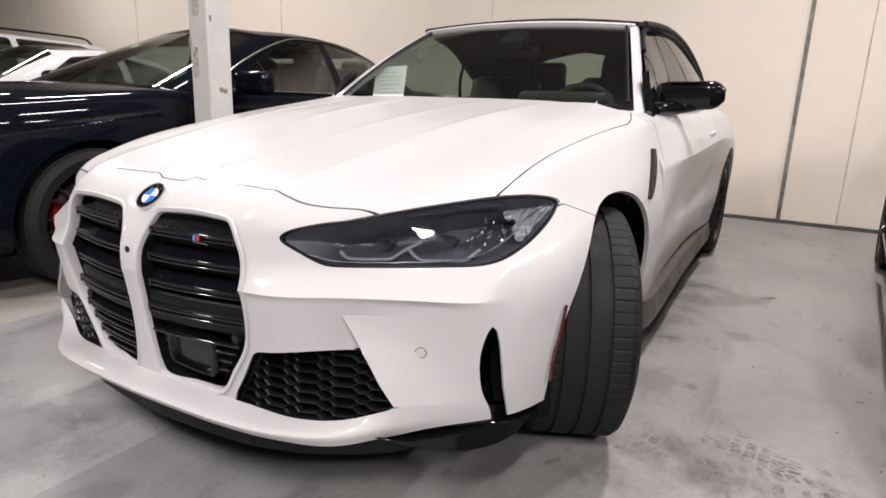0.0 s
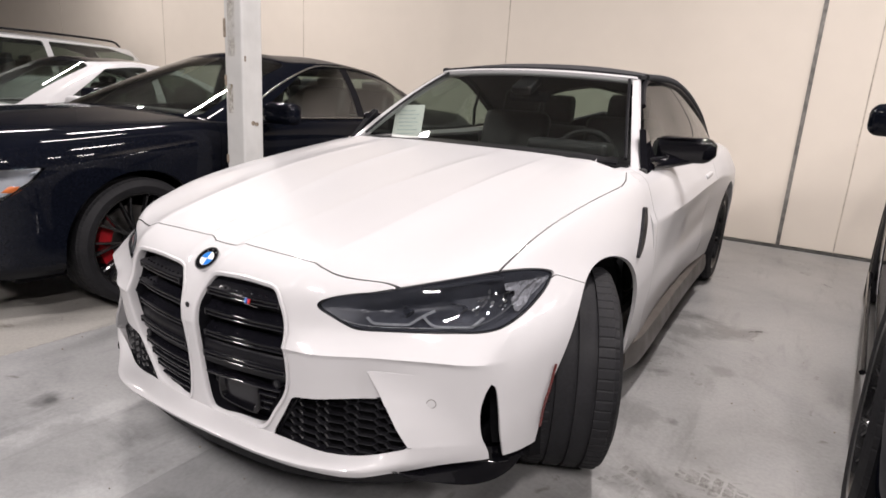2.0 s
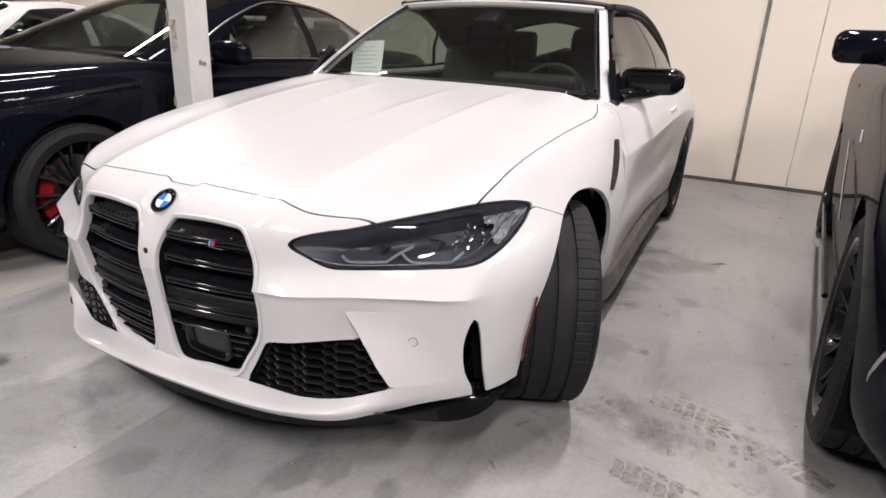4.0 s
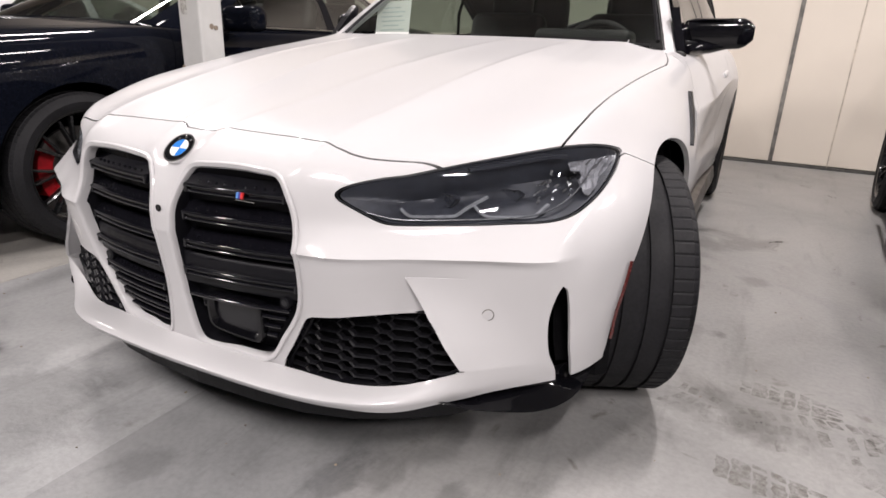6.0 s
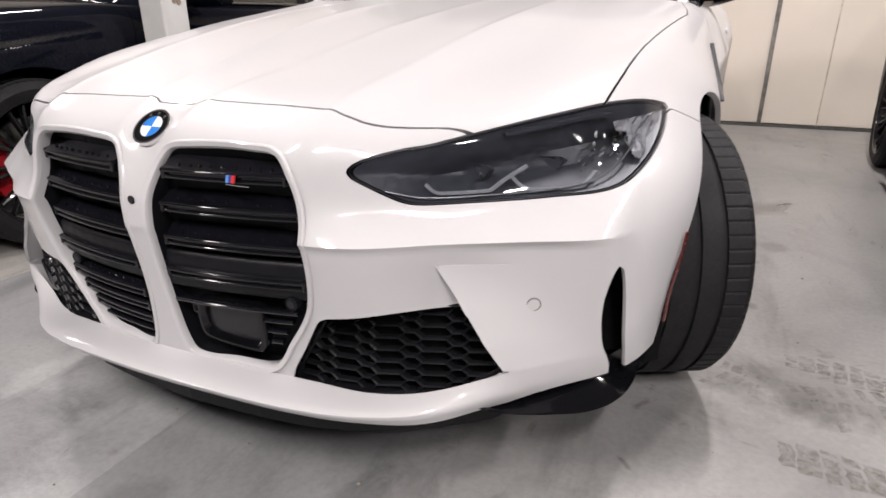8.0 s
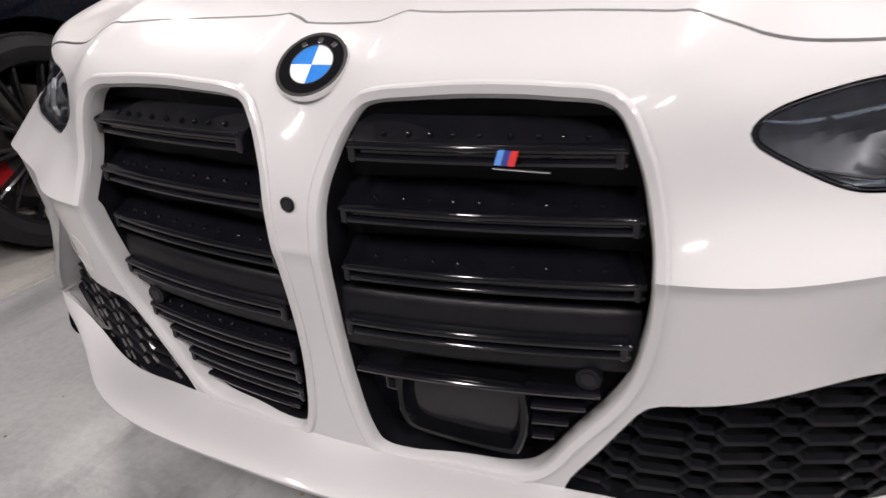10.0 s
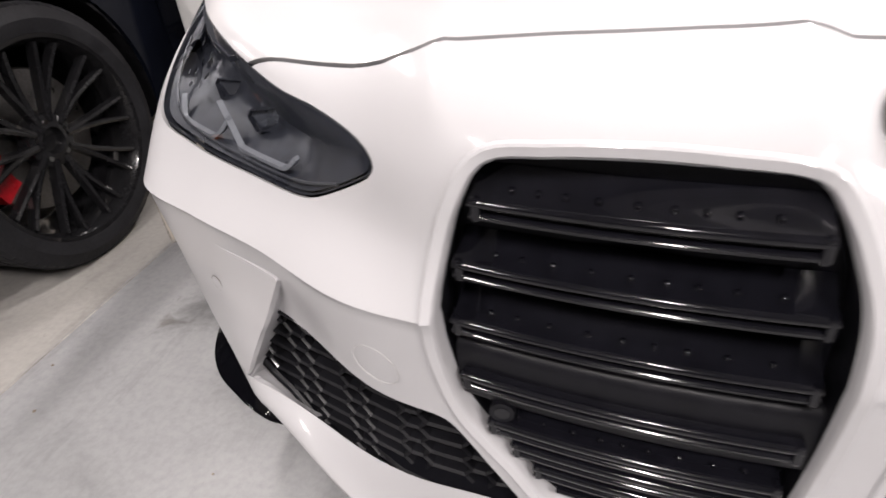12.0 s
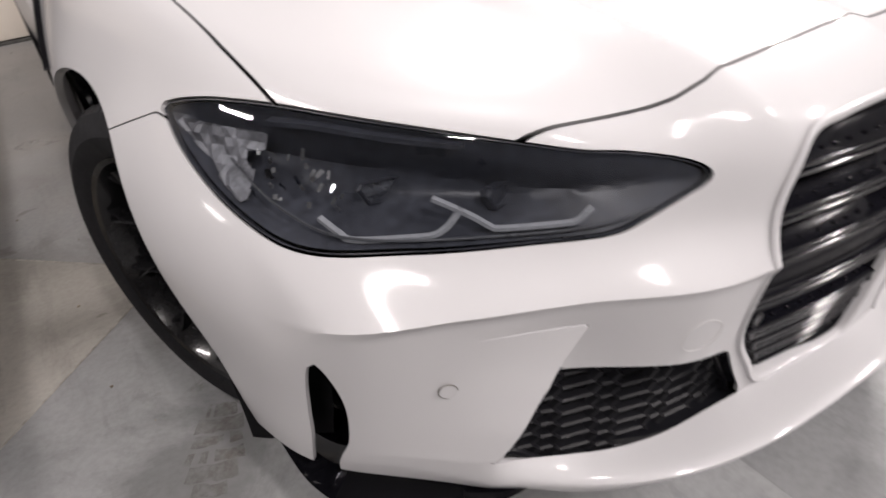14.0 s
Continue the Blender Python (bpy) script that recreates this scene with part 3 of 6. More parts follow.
MESH_TOP = [(0, -.052, .43), (.07, -.048, .43), (.30, -.018, .43), (.42, .002, .435), (.55, .084, .44), (.685, .141, .44), (.808, .226, .44), (.888, .408, .44), (.932, .82, .44), (.925, 1.42, .44)]
RECESS = [(0, -.067, .540), (.07, -.063, .540), (.30, -.040, .545), (.42, -.015, .544), (.55, .060, .545), (.672, .124, .546), (.798, .202, .540), (.889, .415, .525), (.937, .82, .535), (.93, 1.42, .535)]
CREASE = [(0, -.070, .552), (.07, -.066, .552), (.30, -.046, .555), (.42, -.020, .554), (.55, .055, .555), (.665, .112, .557), (.793, .193, .555), (.889, .418, .54), (.938, .82, .55), (.93, 1.42, .55)]
LAMP_LOW = [(0, -.064, .61), (.07, -.058, .61), (.30, -.030, .61), (.42, .030, .605), (.55, .098, .605), (.68, .172, .611), (.803, .276, .622), (.888, .44, .625), (.938, .82, .64), (.925, 1.42, .65)]
LAMP_TOP = [(0, -.002, .705), (.07, -.020, .700), (.30, -.010, .698), (.42, .056, .692), (.55, .143, .722), (.68, .270, .743), (.768, .42, .757), (.828, .56, .752), (.905, .86, .735), (.895, 1.42, .78)]
HOOD_EDGE = [(0, .067, .752), (.07, .068, .753), (.324, .084, .757), (.43, .133, .746), (.545, .190, .747), (.645, .300, .768), (.725, .44, .792), (.775, .58, .812), (.815, .86, .850), (.845, 1.42, .905)]
HOOD_FRONT = [(0, .30, .805), (.11, .30, .807), (.36, .30, .812), (.455, .34, .800), (.53, .39, .802), (.60, .46, .815), (.66, .56, .832), (.70, .68, .848), (.75, .90, .880), (.79, 1.42, .942)]
HOOD_MID = [(0, .75, .893), (.15, .75, .895), (.40, .75, .897), (.48, .77, .890), (.53, .80, .888), (.565, .83, .890), (.60, .87, .894), (.625, .93, .902), (.665, 1.08, .922), (.71, 1.42, .960)]
HOOD_REAR = [(0, 1.47, .985), (.18, 1.47, .985), (.43, 1.465, .982), (.48, 1.46, .980), (.51, 1.457, .978), (.54, 1.453, .979), (.565, 1.45, .979), (.585, 1.445, .979), (.605, 1.44, .979), (.64, 1.42, .977)]
BANDS = [[LIP_LOW, LIP_FRONT, LIP_SHELF], [LIP_SHELF, MESH_TOP, RECESS], [RECESS, CREASE], [CREASE, LAMP_LOW, LAMP_TOP, HOOD_EDGE, HOOD_FRONT, HOOD_MID, HOOD_REAR]]
PER = [6, 20, 12, 14, 14, 14, 16, 20, 30]


def front_clip():
    """Grid (rows, columns, 3) of the half front clip, x from 0 outwards."""
    steps = {0: [4, 6], 1: [16, 12], 2: [3], 3: [14, 16, 12, 22, 26, 30]}
    rows = []
    for b, band in enumerate(BANDS):
        C = np.array([net_columns(r, PER) for r in band])
        n = len(C)
        for i in range(n - 1):
            p1, p2 = C[i], C[i + 1]
            p0 = C[i - 1] if i else 2 * p1 - p2
            p3 = C[i + 2] if i + 2 < n else 2 * p2 - p1
            d0, d1, d2 = (np.sqrt(np.linalg.norm(q - p, axis=1))[:, None] + 1e-4 for p, q in ((p0, p1), (p1, p2), (p2, p3)))
            m1 = (p2 - p1) + d1 * ((p1 - p0) / d0 - (p2 - p0) / (d0 + d1))
            m2 = (p2 - p1) + d1 * ((p3 - p2) / d2 - (p3 - p1) / (d1 + d2))
            k = steps[b][i]
            for j in range(k):
                s = j / k
                rows.append((2 * s**3 - 3 * s**2 + 1) * p1 + (s**3 - 2 * s**2 + s) * m1 + (3 * s**2 - 2 * s**3) * p2 + (s**3 - s**2) * m2)
        if b == len(BANDS) - 1:
            rows.append(C[-1])
    G = np.array(rows)
    # two long creases on each side of the bonnet, running down to the nose
    P = G.reshape(-1, 3)
    high = np.clip((P[:, 2] - .69) / .03, 0, 1) * np.clip((1.46 - P[:, 1]) / .25, 0, 1)
    for ys, xs, h, wd in (([-.03, .067, .30, .75, 1.47], [.058, .064, .10, .155, .20], .0055, .045), ([.0, .08, .30, .75, 1.47], [.325, .335, .37, .41, .44], .0042, .060)):
        d = np.abs(P[:, 0] - np.interp(P[:, 1], ys, xs))
        inner = P[:, 0] < np.interp(P[:, 1], ys, xs)
        k = h * np.exp(-d / np.where(inner, .011, wd)) * high * np.clip(P[:, 0] / .02, 0, 1)
        P[:, 2] += k
        P[:, 1] -= k * .5 * (P[:, 1] < .1)
    G = P.reshape(G.shape)
    # the crease runs out at the air slot: beyond it the corner is one smooth surface
    lo, hi = 14, 58
    for j in range(G.shape[1]):
        col = G[:, j].copy()
        p = .8 * col[41, 0] + .6 * col[41, 1]
        w = min(max((p - .766) / .034, 0), 1)
        w = w * w * (3 - 2 * w)
        if w == 0:
            continue
        a, b = col[lo], col[hi]
        ta = (col[lo + 2] - col[lo - 2])[:2] / max(col[lo + 2, 2] - col[lo - 2, 2], .004)
        tb = (col[hi + 2] - col[hi - 2])[:2] / max(col[hi + 2, 2] - col[hi - 2, 2], .004)
        h = b[2] - a[2]
        s = ((col[lo:hi + 1, 2] - a[2]) / h)[:, None]
        xy = (2 * s**3 - 3 * s**2 + 1) * a[:2] + (s**3 - 2 * s**2 + s) * h * ta + (3 * s**2 - 2 * s**3) * b[:2] + (s**3 - s**2) * h * tb
        G[lo:hi + 1, j, :2] = (1 - w) * col[lo:hi + 1, :2] + w * xy
    return G


# ---------- white convertible: outlines of its openings ----------
GRILLE = [(.072, .691), (.127, .698), (.18, .701), (.24, .700), (.288, .693), (.311, .655), (.325, .61), (.334, .56), (.333, .49), (.318, .418), (.275, .347), (.226, .282), (.138, .284), (.060, .287), (.041, .315), (.030, .38), (.026, .44), (.026, .50), (.028, .55), (.033, .61), (.043, .645), (.055, .672)]
INTAKE = [(.340, .407), (.45, .424), (.584, .432), (.618, .372), (.651, .316), (.610, .290), (.557, .268), (.488, .259), (.40, .255), (.31, .254), (.255, .259), (.298, .33)]
LAMP = [(.330, .667), (.337, .676), (.365, .687), (.425, .700), (.468, .706), (.537, .720), (.655, .739), (.789, .753), (.884, .754), (.940, .748), (.972, .7405), (.984, .735), (.974, .725), (.949, .703), (.901, .672), (.855, .648), (.806, .629), (.752, .620), (.672, .617), (.592, .614), (.531, .612), (.465, .610), (.435, .6108), (.415, .615), (.385, .628), (.347, .648), (.333, .658)]
SLOT = [(.785, .499), (.769, .477), (.758, .42), (.767, .345), (.791, .29), (.805, .22), (.843, .22), (.832, .29), (.821, .34), (.812, .40), (.799, .468)]
BONNET = [(-.5, .067), (.048, .067), (.060, .077), (.133, .079), (.20, .077), (.275, .077), (.322, .079), (.358, .079), (.393, .087), (.45, .110), (.52, .135), (.558, .147), (.62, .170), (.70, .260), (.737, .345), (.749, .484), (.759, .674), (.778, .895), (.802, 1.18), (.808, 1.25), (.800, 1.33), (.775, 1.42), (.74, 1.6), (-.5, 1.6)]
ARCH_F, ARCH_R, ARCH = (.81, .335), (3.667, .335), .398


def lamp_plane(P):
    return np.stack([.8 * np.abs(P[:, 0]) + .6 * P[:, 1], P[:, 2]], 1)


def front_plane(P):
    return np.stack([np.abs(P[:, 0]), P[:, 2]], 1)


def smooth_outline(poly, n=160):
    return spline(poly, n, closed=True)[:-1]


def cornered(poly, n=40, cut=.10):
    """An outline with straight sides and softened corners."""
    P = np.array(poly, float)
    for _ in range(2):
        Q = []
        for a, b in zip(P, np.roll(P, -1, axis=0)):
            Q += [a * (1 - cut) + b * cut, a * cut + b * (1 - cut)]
        P = np.array(Q)
    d = np.linalg.norm(np.roll(P, -1, axis=0) - P, axis=1)
    out = []
    for a, b, s in zip(P, np.roll(P, -1, axis=0), d):
        k = max(1, int(s / .006))
        out += [a + (b - a) * i / k for i in range(k)]
    return np.array(out)


CLIP_GRID = front_clip()


def skin_y(x, z):
    """The nose surface's y at a given (x, z)."""
    x = min(abs(x), 0.86)
    ys, zs = [], []
    for row in CLIP_GRID[10:112]:
        ys.append(np.interp(x, row[:100, 0], row[:100, 1]))
        zs.append(np.interp(x, row[:100, 0], row[:100, 2]))
    zs = np.maximum.accumulate(np.array(zs) + np.arange(len(zs)) * 1e-7)
    return float(np.interp(z, zs, ys))


_skin = CLIP_GRID[10:112].reshape(-1, 3)


def side_x(y, z):
    """The flank surface's x at a given (y, z)."""
    d = (_skin[:, 1] - y) ** 2 + (_skin[:, 2] - z) ** 2 + np.where(_skin[:, 0] < 0.7, 9, 0)
    i = np.argsort(d)[:5]
    w = 1 / (d[i] + 1e-7)
    return float((w * _skin[i, 0]).sum() / w.sum())


def skin_normal(x, z, e=0.012):
    gx = (skin_y(x + e, z) - skin_y(x - e, z)) / (2 * e)
    gz = (skin_y(x, z + e) - skin_y(x, z - e)) / (2 * e)
    return Vector((gx, -1, gz)).normalized()


FLICK_EDGE = spline([(.536, .514), (.560, .472), (.583, .431), (.618, .372), (.650, .318)], 41)


def flick_lift(x, z):
    """How far the flick stands off the bumper at a place."""
    x0 = float(np.interp(z, FLICK_EDGE[::-1, 1], FLICK_EDGE[::-1, 0]))
    high = float(np.interp(z, [.225, .245, .27, .30, .32, .372, .431, .48, .514], [.0, .010, .020, .028, .034, .036, .030, .016, .004]))
    if x < x0:
        return high * max(0, 1 - (x0 - x) / .13) ** 1.5
    t = min((x - x0) / .145, 1)
    return high * (1 - t) ** 2 * (1 + .6 * t)


white_car = thing("convertible_car", "white two-door convertible with a black fabric roof and tall black grilles", "car")


def build_nose(car):
    G = CLIP_GRID
    lipV, lipF = G[:11].reshape(-1, 3), [tuple(f) for f in grid_faces(11, G.shape[1])]
    V = G[10:].reshape(-1, 3)
    F = [tuple(f) for f in grid_faces(G.shape[0] - 10, G.shape[1])]
    # wheel arch
    def arch_sd(P):
        return np.where(P[:, 0] > 0.55, ARCH - np.hypot(P[:, 1] - ARCH_F[0], P[:, 2] - ARCH_F[1]), -1.0)
    V, F = clip(V, F, arch_sd(V))
    lipV, lipF = clip(lipV, lipF, arch_sd(lipV))
    s = outline_distance(smooth_outline(SLOT, 220), lamp_plane(lipV))
    lipV, lipF = clip(lipV, lipF, np.where(lipV[:, 1] > .42, -1, -s))
    lamp_poly = smooth_outline(LAMP)
    lV, lF = clip(V, F, np.maximum(outline_distance(lamp_poly, lamp_plane(V)) + 0.0012, V[:, 1] - 0.65))
    V, F = clip(V, F, np.where(V[:, 1] < 0.65, 0.0004 - outline_distance(lamp_poly, lamp_plane(V)), -1))
    bonnet_poly = np.array(BONNET)
    hV, hF = clip(V, F, outline_distance(bonnet_poly, V[:, :2]) + 0.0021)
    V, F = clip(V, F, 0.0021 - outline_distance(bonnet_poly, V[:, :2]))
    for poly, plane in ((GRILLE, front_plane), (INTAKE, front_plane), (SLOT, lamp_plane)):
        rim = cornered(poly) if poly is INTAKE else smooth_outline(poly, 220)
        if poly is INTAKE:
            rim = np.array([(x, z - .03 * max(0, (.285 - z) / .03)) for x, z in rim])
        s = outline_distance(rim, plane(V))
        V, F = clip(V, F, np.where(V[:, 1] > 0.42, -1, -s))
    V, F = np.vstack([V, lipV]), list(F) + [tuple(i + len(V) for i in f) for f in lipF]
    # the flick: a facet that stands proud along its inner edge and runs into the lip
    ring = np.vstack([FLICK_EDGE, [(.82, FLICK_EDGE[-1][1]), (.82, FLICK_EDGE[0][1])]])
    sd = np.where(V[:, 1] > .42, 1.0, outline_distance(ring, front_plane(V)))
    kV, kF = clip(V, F, sd)
    V, F = clip(V, F, -sd)
    kV = kV - np.array([[0, flick_lift(x, z), 0] for x, y, z in kV])
    low = (V[:, 2] <= FLICK_EDGE[-1][1] + 1e-6) & (V[:, 1] < .42)
    V = V - np.array([[0, flick_lift(p[0], p[2]) if k else 0, 0] for p, k in zip(V, low)])
    V, F = np.vstack([V, kV]), list(F) + [tuple(i + len(V) for i in f) for f in kF]
    # fender behind, bumper in front
    seam = lambda P: np.where(P[:, 0] > 0.6, np.maximum(P[:, 2] - np.interp(P[:, 1], [.15, .30, .45, .528, .72], [.67, .69, .715, .728, .655]), P[:, 1] - .72), P[:, 1] - 0.45)
    bV, bF = clip(V, F, seam(V) + 0.0012)
    fV, fF = clip(V, F, 0.0012 - seam(V))
    panel("bonnet", *mirrored(hV, hF), M_WHITE, car, "white bonnet with two long creases", 0.015)
    panel("front_bumper", *mirrored(bV, bF), M_WHITE, car, "white front bumper with a sharp crease", 0.007)
    panel("front_fender", fV, fF, M_WHITE, car, "", 0.014)
    m = np.array([-1, 1, 1])
    panel("front_fender", fV * m, [f[::-1] for f in fF], M_WHITE, car, "", 0.014)
    # near-black sheet under the panel gaps, so that they read dark
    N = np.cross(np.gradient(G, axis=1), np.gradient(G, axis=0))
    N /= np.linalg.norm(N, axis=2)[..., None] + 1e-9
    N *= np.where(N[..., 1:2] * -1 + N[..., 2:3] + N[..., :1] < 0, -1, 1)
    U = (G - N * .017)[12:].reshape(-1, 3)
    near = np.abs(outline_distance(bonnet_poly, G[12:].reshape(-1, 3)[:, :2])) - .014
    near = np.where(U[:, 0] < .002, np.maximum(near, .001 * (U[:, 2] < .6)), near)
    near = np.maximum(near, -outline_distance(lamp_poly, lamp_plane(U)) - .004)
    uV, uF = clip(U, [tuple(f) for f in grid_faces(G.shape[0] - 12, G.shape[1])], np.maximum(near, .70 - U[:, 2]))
    from_arrays("gap_backing", *mirrored(uV, uF), M_CAVITY, car)
    return lV, lF


lamp_V, lamp_F = build_nose(white_car)


def build_lamp(car, side):
    m = np.array([side, 1, 1])
    order = (lambda F: F) if side > 0 else (lambda F: [f[::-1] for f in F])
    cen = np.array([.60, .45, .60])
    inward = lambda P, d: P + (cen - P) / np.linalg.norm(cen - P, axis=1)[:, None] * d
    sd = outline_distance(smooth_outline(LAMP), lamp_plane(lamp_V))
    lens_V, lens_F = clip(lamp_V, lamp_F, sd + 0.0022)
    rim_V, rim_F = clip(lamp_V, lamp_F, -(sd + 0.0022))
    unit = thing("headlight", "", "")
    for key in ("label", "category"):
        if key in unit:
            del unit[key]
    unit.parent = car
    unit["label"] = "smoked headlight with angular light guides"
    panel("bezel", inward(rim_V, 0.003) * m, order(rim_F), M_LAMPDARK, unit, "", 0.010)
    o = panel("lens", inward(lens_V, 0.0022) * m, order(lens_F), M_LENS, unit, "clear lens", 0)
    o.visible_shadow = False
    # dark bowl behind
    s2 = outline_distance(smooth_outline(LAMP), lamp_plane(lens_V))
    depth = 0.008 + 0.050 * np.clip(-s2 / 0.045, 0, 1)
    bowl = lens_V + (cen - lens_V) / np.linalg.norm(cen - lens_V, axis=1)[:, None] * depth[:, None]
    panel("housing", bowl * m, order(lens_F), M_LAMPDARK, unit, "", 0)

    def at(x, z, d):
        y = skin_y(x, z)
        p = np.array([x, y, z])
        return tuple((p + (cen - p) / np.linalg.norm(cen - p) * d) * m)

    for path in ([(.497, .642), (.512, .629), (.527, .6265), (.592, .6285), (.601, .633), (.612, .643), (.628, .655), (.646, .667)],
                 [(.622, .655), (.630, .646), (.641, .636), (.655, .629), (.675, .6275), (.735, .6285), (.745, .636), (.756, .650)]):
        P = spline([at(x, z, 0.014) for x, z in path], 40)
        part("light_guide", sweep(P, [(-.0036, -.0022), (.0036, -.0022), (.0036, .0022), (-.0036, .0022)]), M_LIGHTPIPE, unit, "pale angular light guide", True)
    # two lens modules: a raked glass block in a grey frame, with a blade above
    for x, z, w in ((.545, .664, .076), (.670, .674, .088)):
        c = Vector(at(x, z, 0.057))
        d = (c - Vector(at(x, z, 0.0))).normalized()
        q = d.to_track_quat("X", "Z").to_matrix().to_4x4()
        put = Matrix.Translation(c) @ q
        bm = bmesh.new()
        loops = []
        for k, dep in ((1.0, .012), (1.0, .001), (.93, -.002), (.88, .003)):
            loops.append([bm.verts.new((dep, k * w / 2 * u, k * .013 * v - .002)) for u, v in ((-1, .55), (-.75, 1), (.9, 1), (1, .5), (.80, -1), (-.62, -1))])
        for A, B in zip(loops, loops[1:]):
            for i in range(6):
                bm.faces.new((A[i], A[(i + 1) % 6], B[(i + 1) % 6], B[i]))
        bmesh.ops.transform(bm, matrix=put, verts=bm.verts)
        part("lens_frame", bm, M_LAMPDARK, unit, "", True, 25)
        bm = bmesh.new()
        bm.faces.new([bm.verts.new((.0022 + .004 * (v < 0), .89 * w / 2 * u, .89 * .013 * v - .002)) for u, v in ((-1, .55), (-.75, 1), (.9, 1), (1, .5), (.80, -1), (-.62, -1))])
        bmesh.ops.transform(bm, matrix=put, verts=bm.verts)
        part("projector_lens", bm, M_LAMPGLASS, unit, "dark glass lens")
    # crinkled side reflector behind the lens
    pl = lamp_plane(lens_V)
    edge = .838 + .35 * (.70 - pl[:, 1])
    cV, cF = clip(lens_V, lens_F, np.maximum(np.maximum(edge - pl[:, 0], s2 + .010), np.maximum(-s2 - .044, pl[:, 1] - .730)))
    dice = random.Random(4)
    jag = np.array([.011 + .006 * dice.random() + .005 * math.sin(90 * p[2] + 40 * p[0]) for p in cV])
    cV = cV + (cen - cV) / np.linalg.norm(cen - cV, axis=1)[:, None] * jag[:, None]
    from_arrays("side_reflector", cV * m, order(cF), M_LAMPSILVER, unit, "crinkled clear side reflector", smooth=False)
    # small loose chrome chips round the outer lens module, added to make glints
    bm = bmesh.new()
    for i in range(26):
        x, z = dice.uniform(.725, .800), dice.uniform(.655, .712)
        c = Vector(at(x, z, dice.uniform(.016, .034)))
        out = (Vector(at(x, z, 0.0)) - c).normalized()
        out = (out + Vector((dice.uniform(-.5, .5), dice.uniform(-.3, .1), dice.uniform(-.2, .6)))).normalized()
        u = out.orthogonal().normalized()
        v = out.cross(u)
        a, b = dice.uniform(.0025, .006), dice.uniform(.0016, .003)
        bm.faces.new([bm.verts.new(c + u * (a * i_) + v * (b * j_)) for i_, j_ in ((-1, -1), (1, -1), (1, 1), (-1, 1))])
    part("sparkle_chips", bm, M_CHROME, unit, "small tilted chrome chips added for the headlight's sparkle")
    P = spline([at(x, z, 0.016) for x, z in ((.60, .722), (.66, .732), (.72, .742), (.755, .742))], 24)
    part("upper_blade", sweep(P, [(-.010, -.003), (.010, -.003), (.010, .003), (-.010, .003)]), M_LAMPDARK, unit, "", True)
    P = spline([at(x, z, 0.010) for x, z in ((.44, .632), (.50, .620), (.60, .622), (.70, .627), (.755, .637), (.79, .665), (.805, .70))], 50)
    part("lower_line", tube(P, 0.0018, 6), M_LAMPGREY, unit, "", True)


build_lamp(white_car, 1)
build_lamp(white_car, -1)


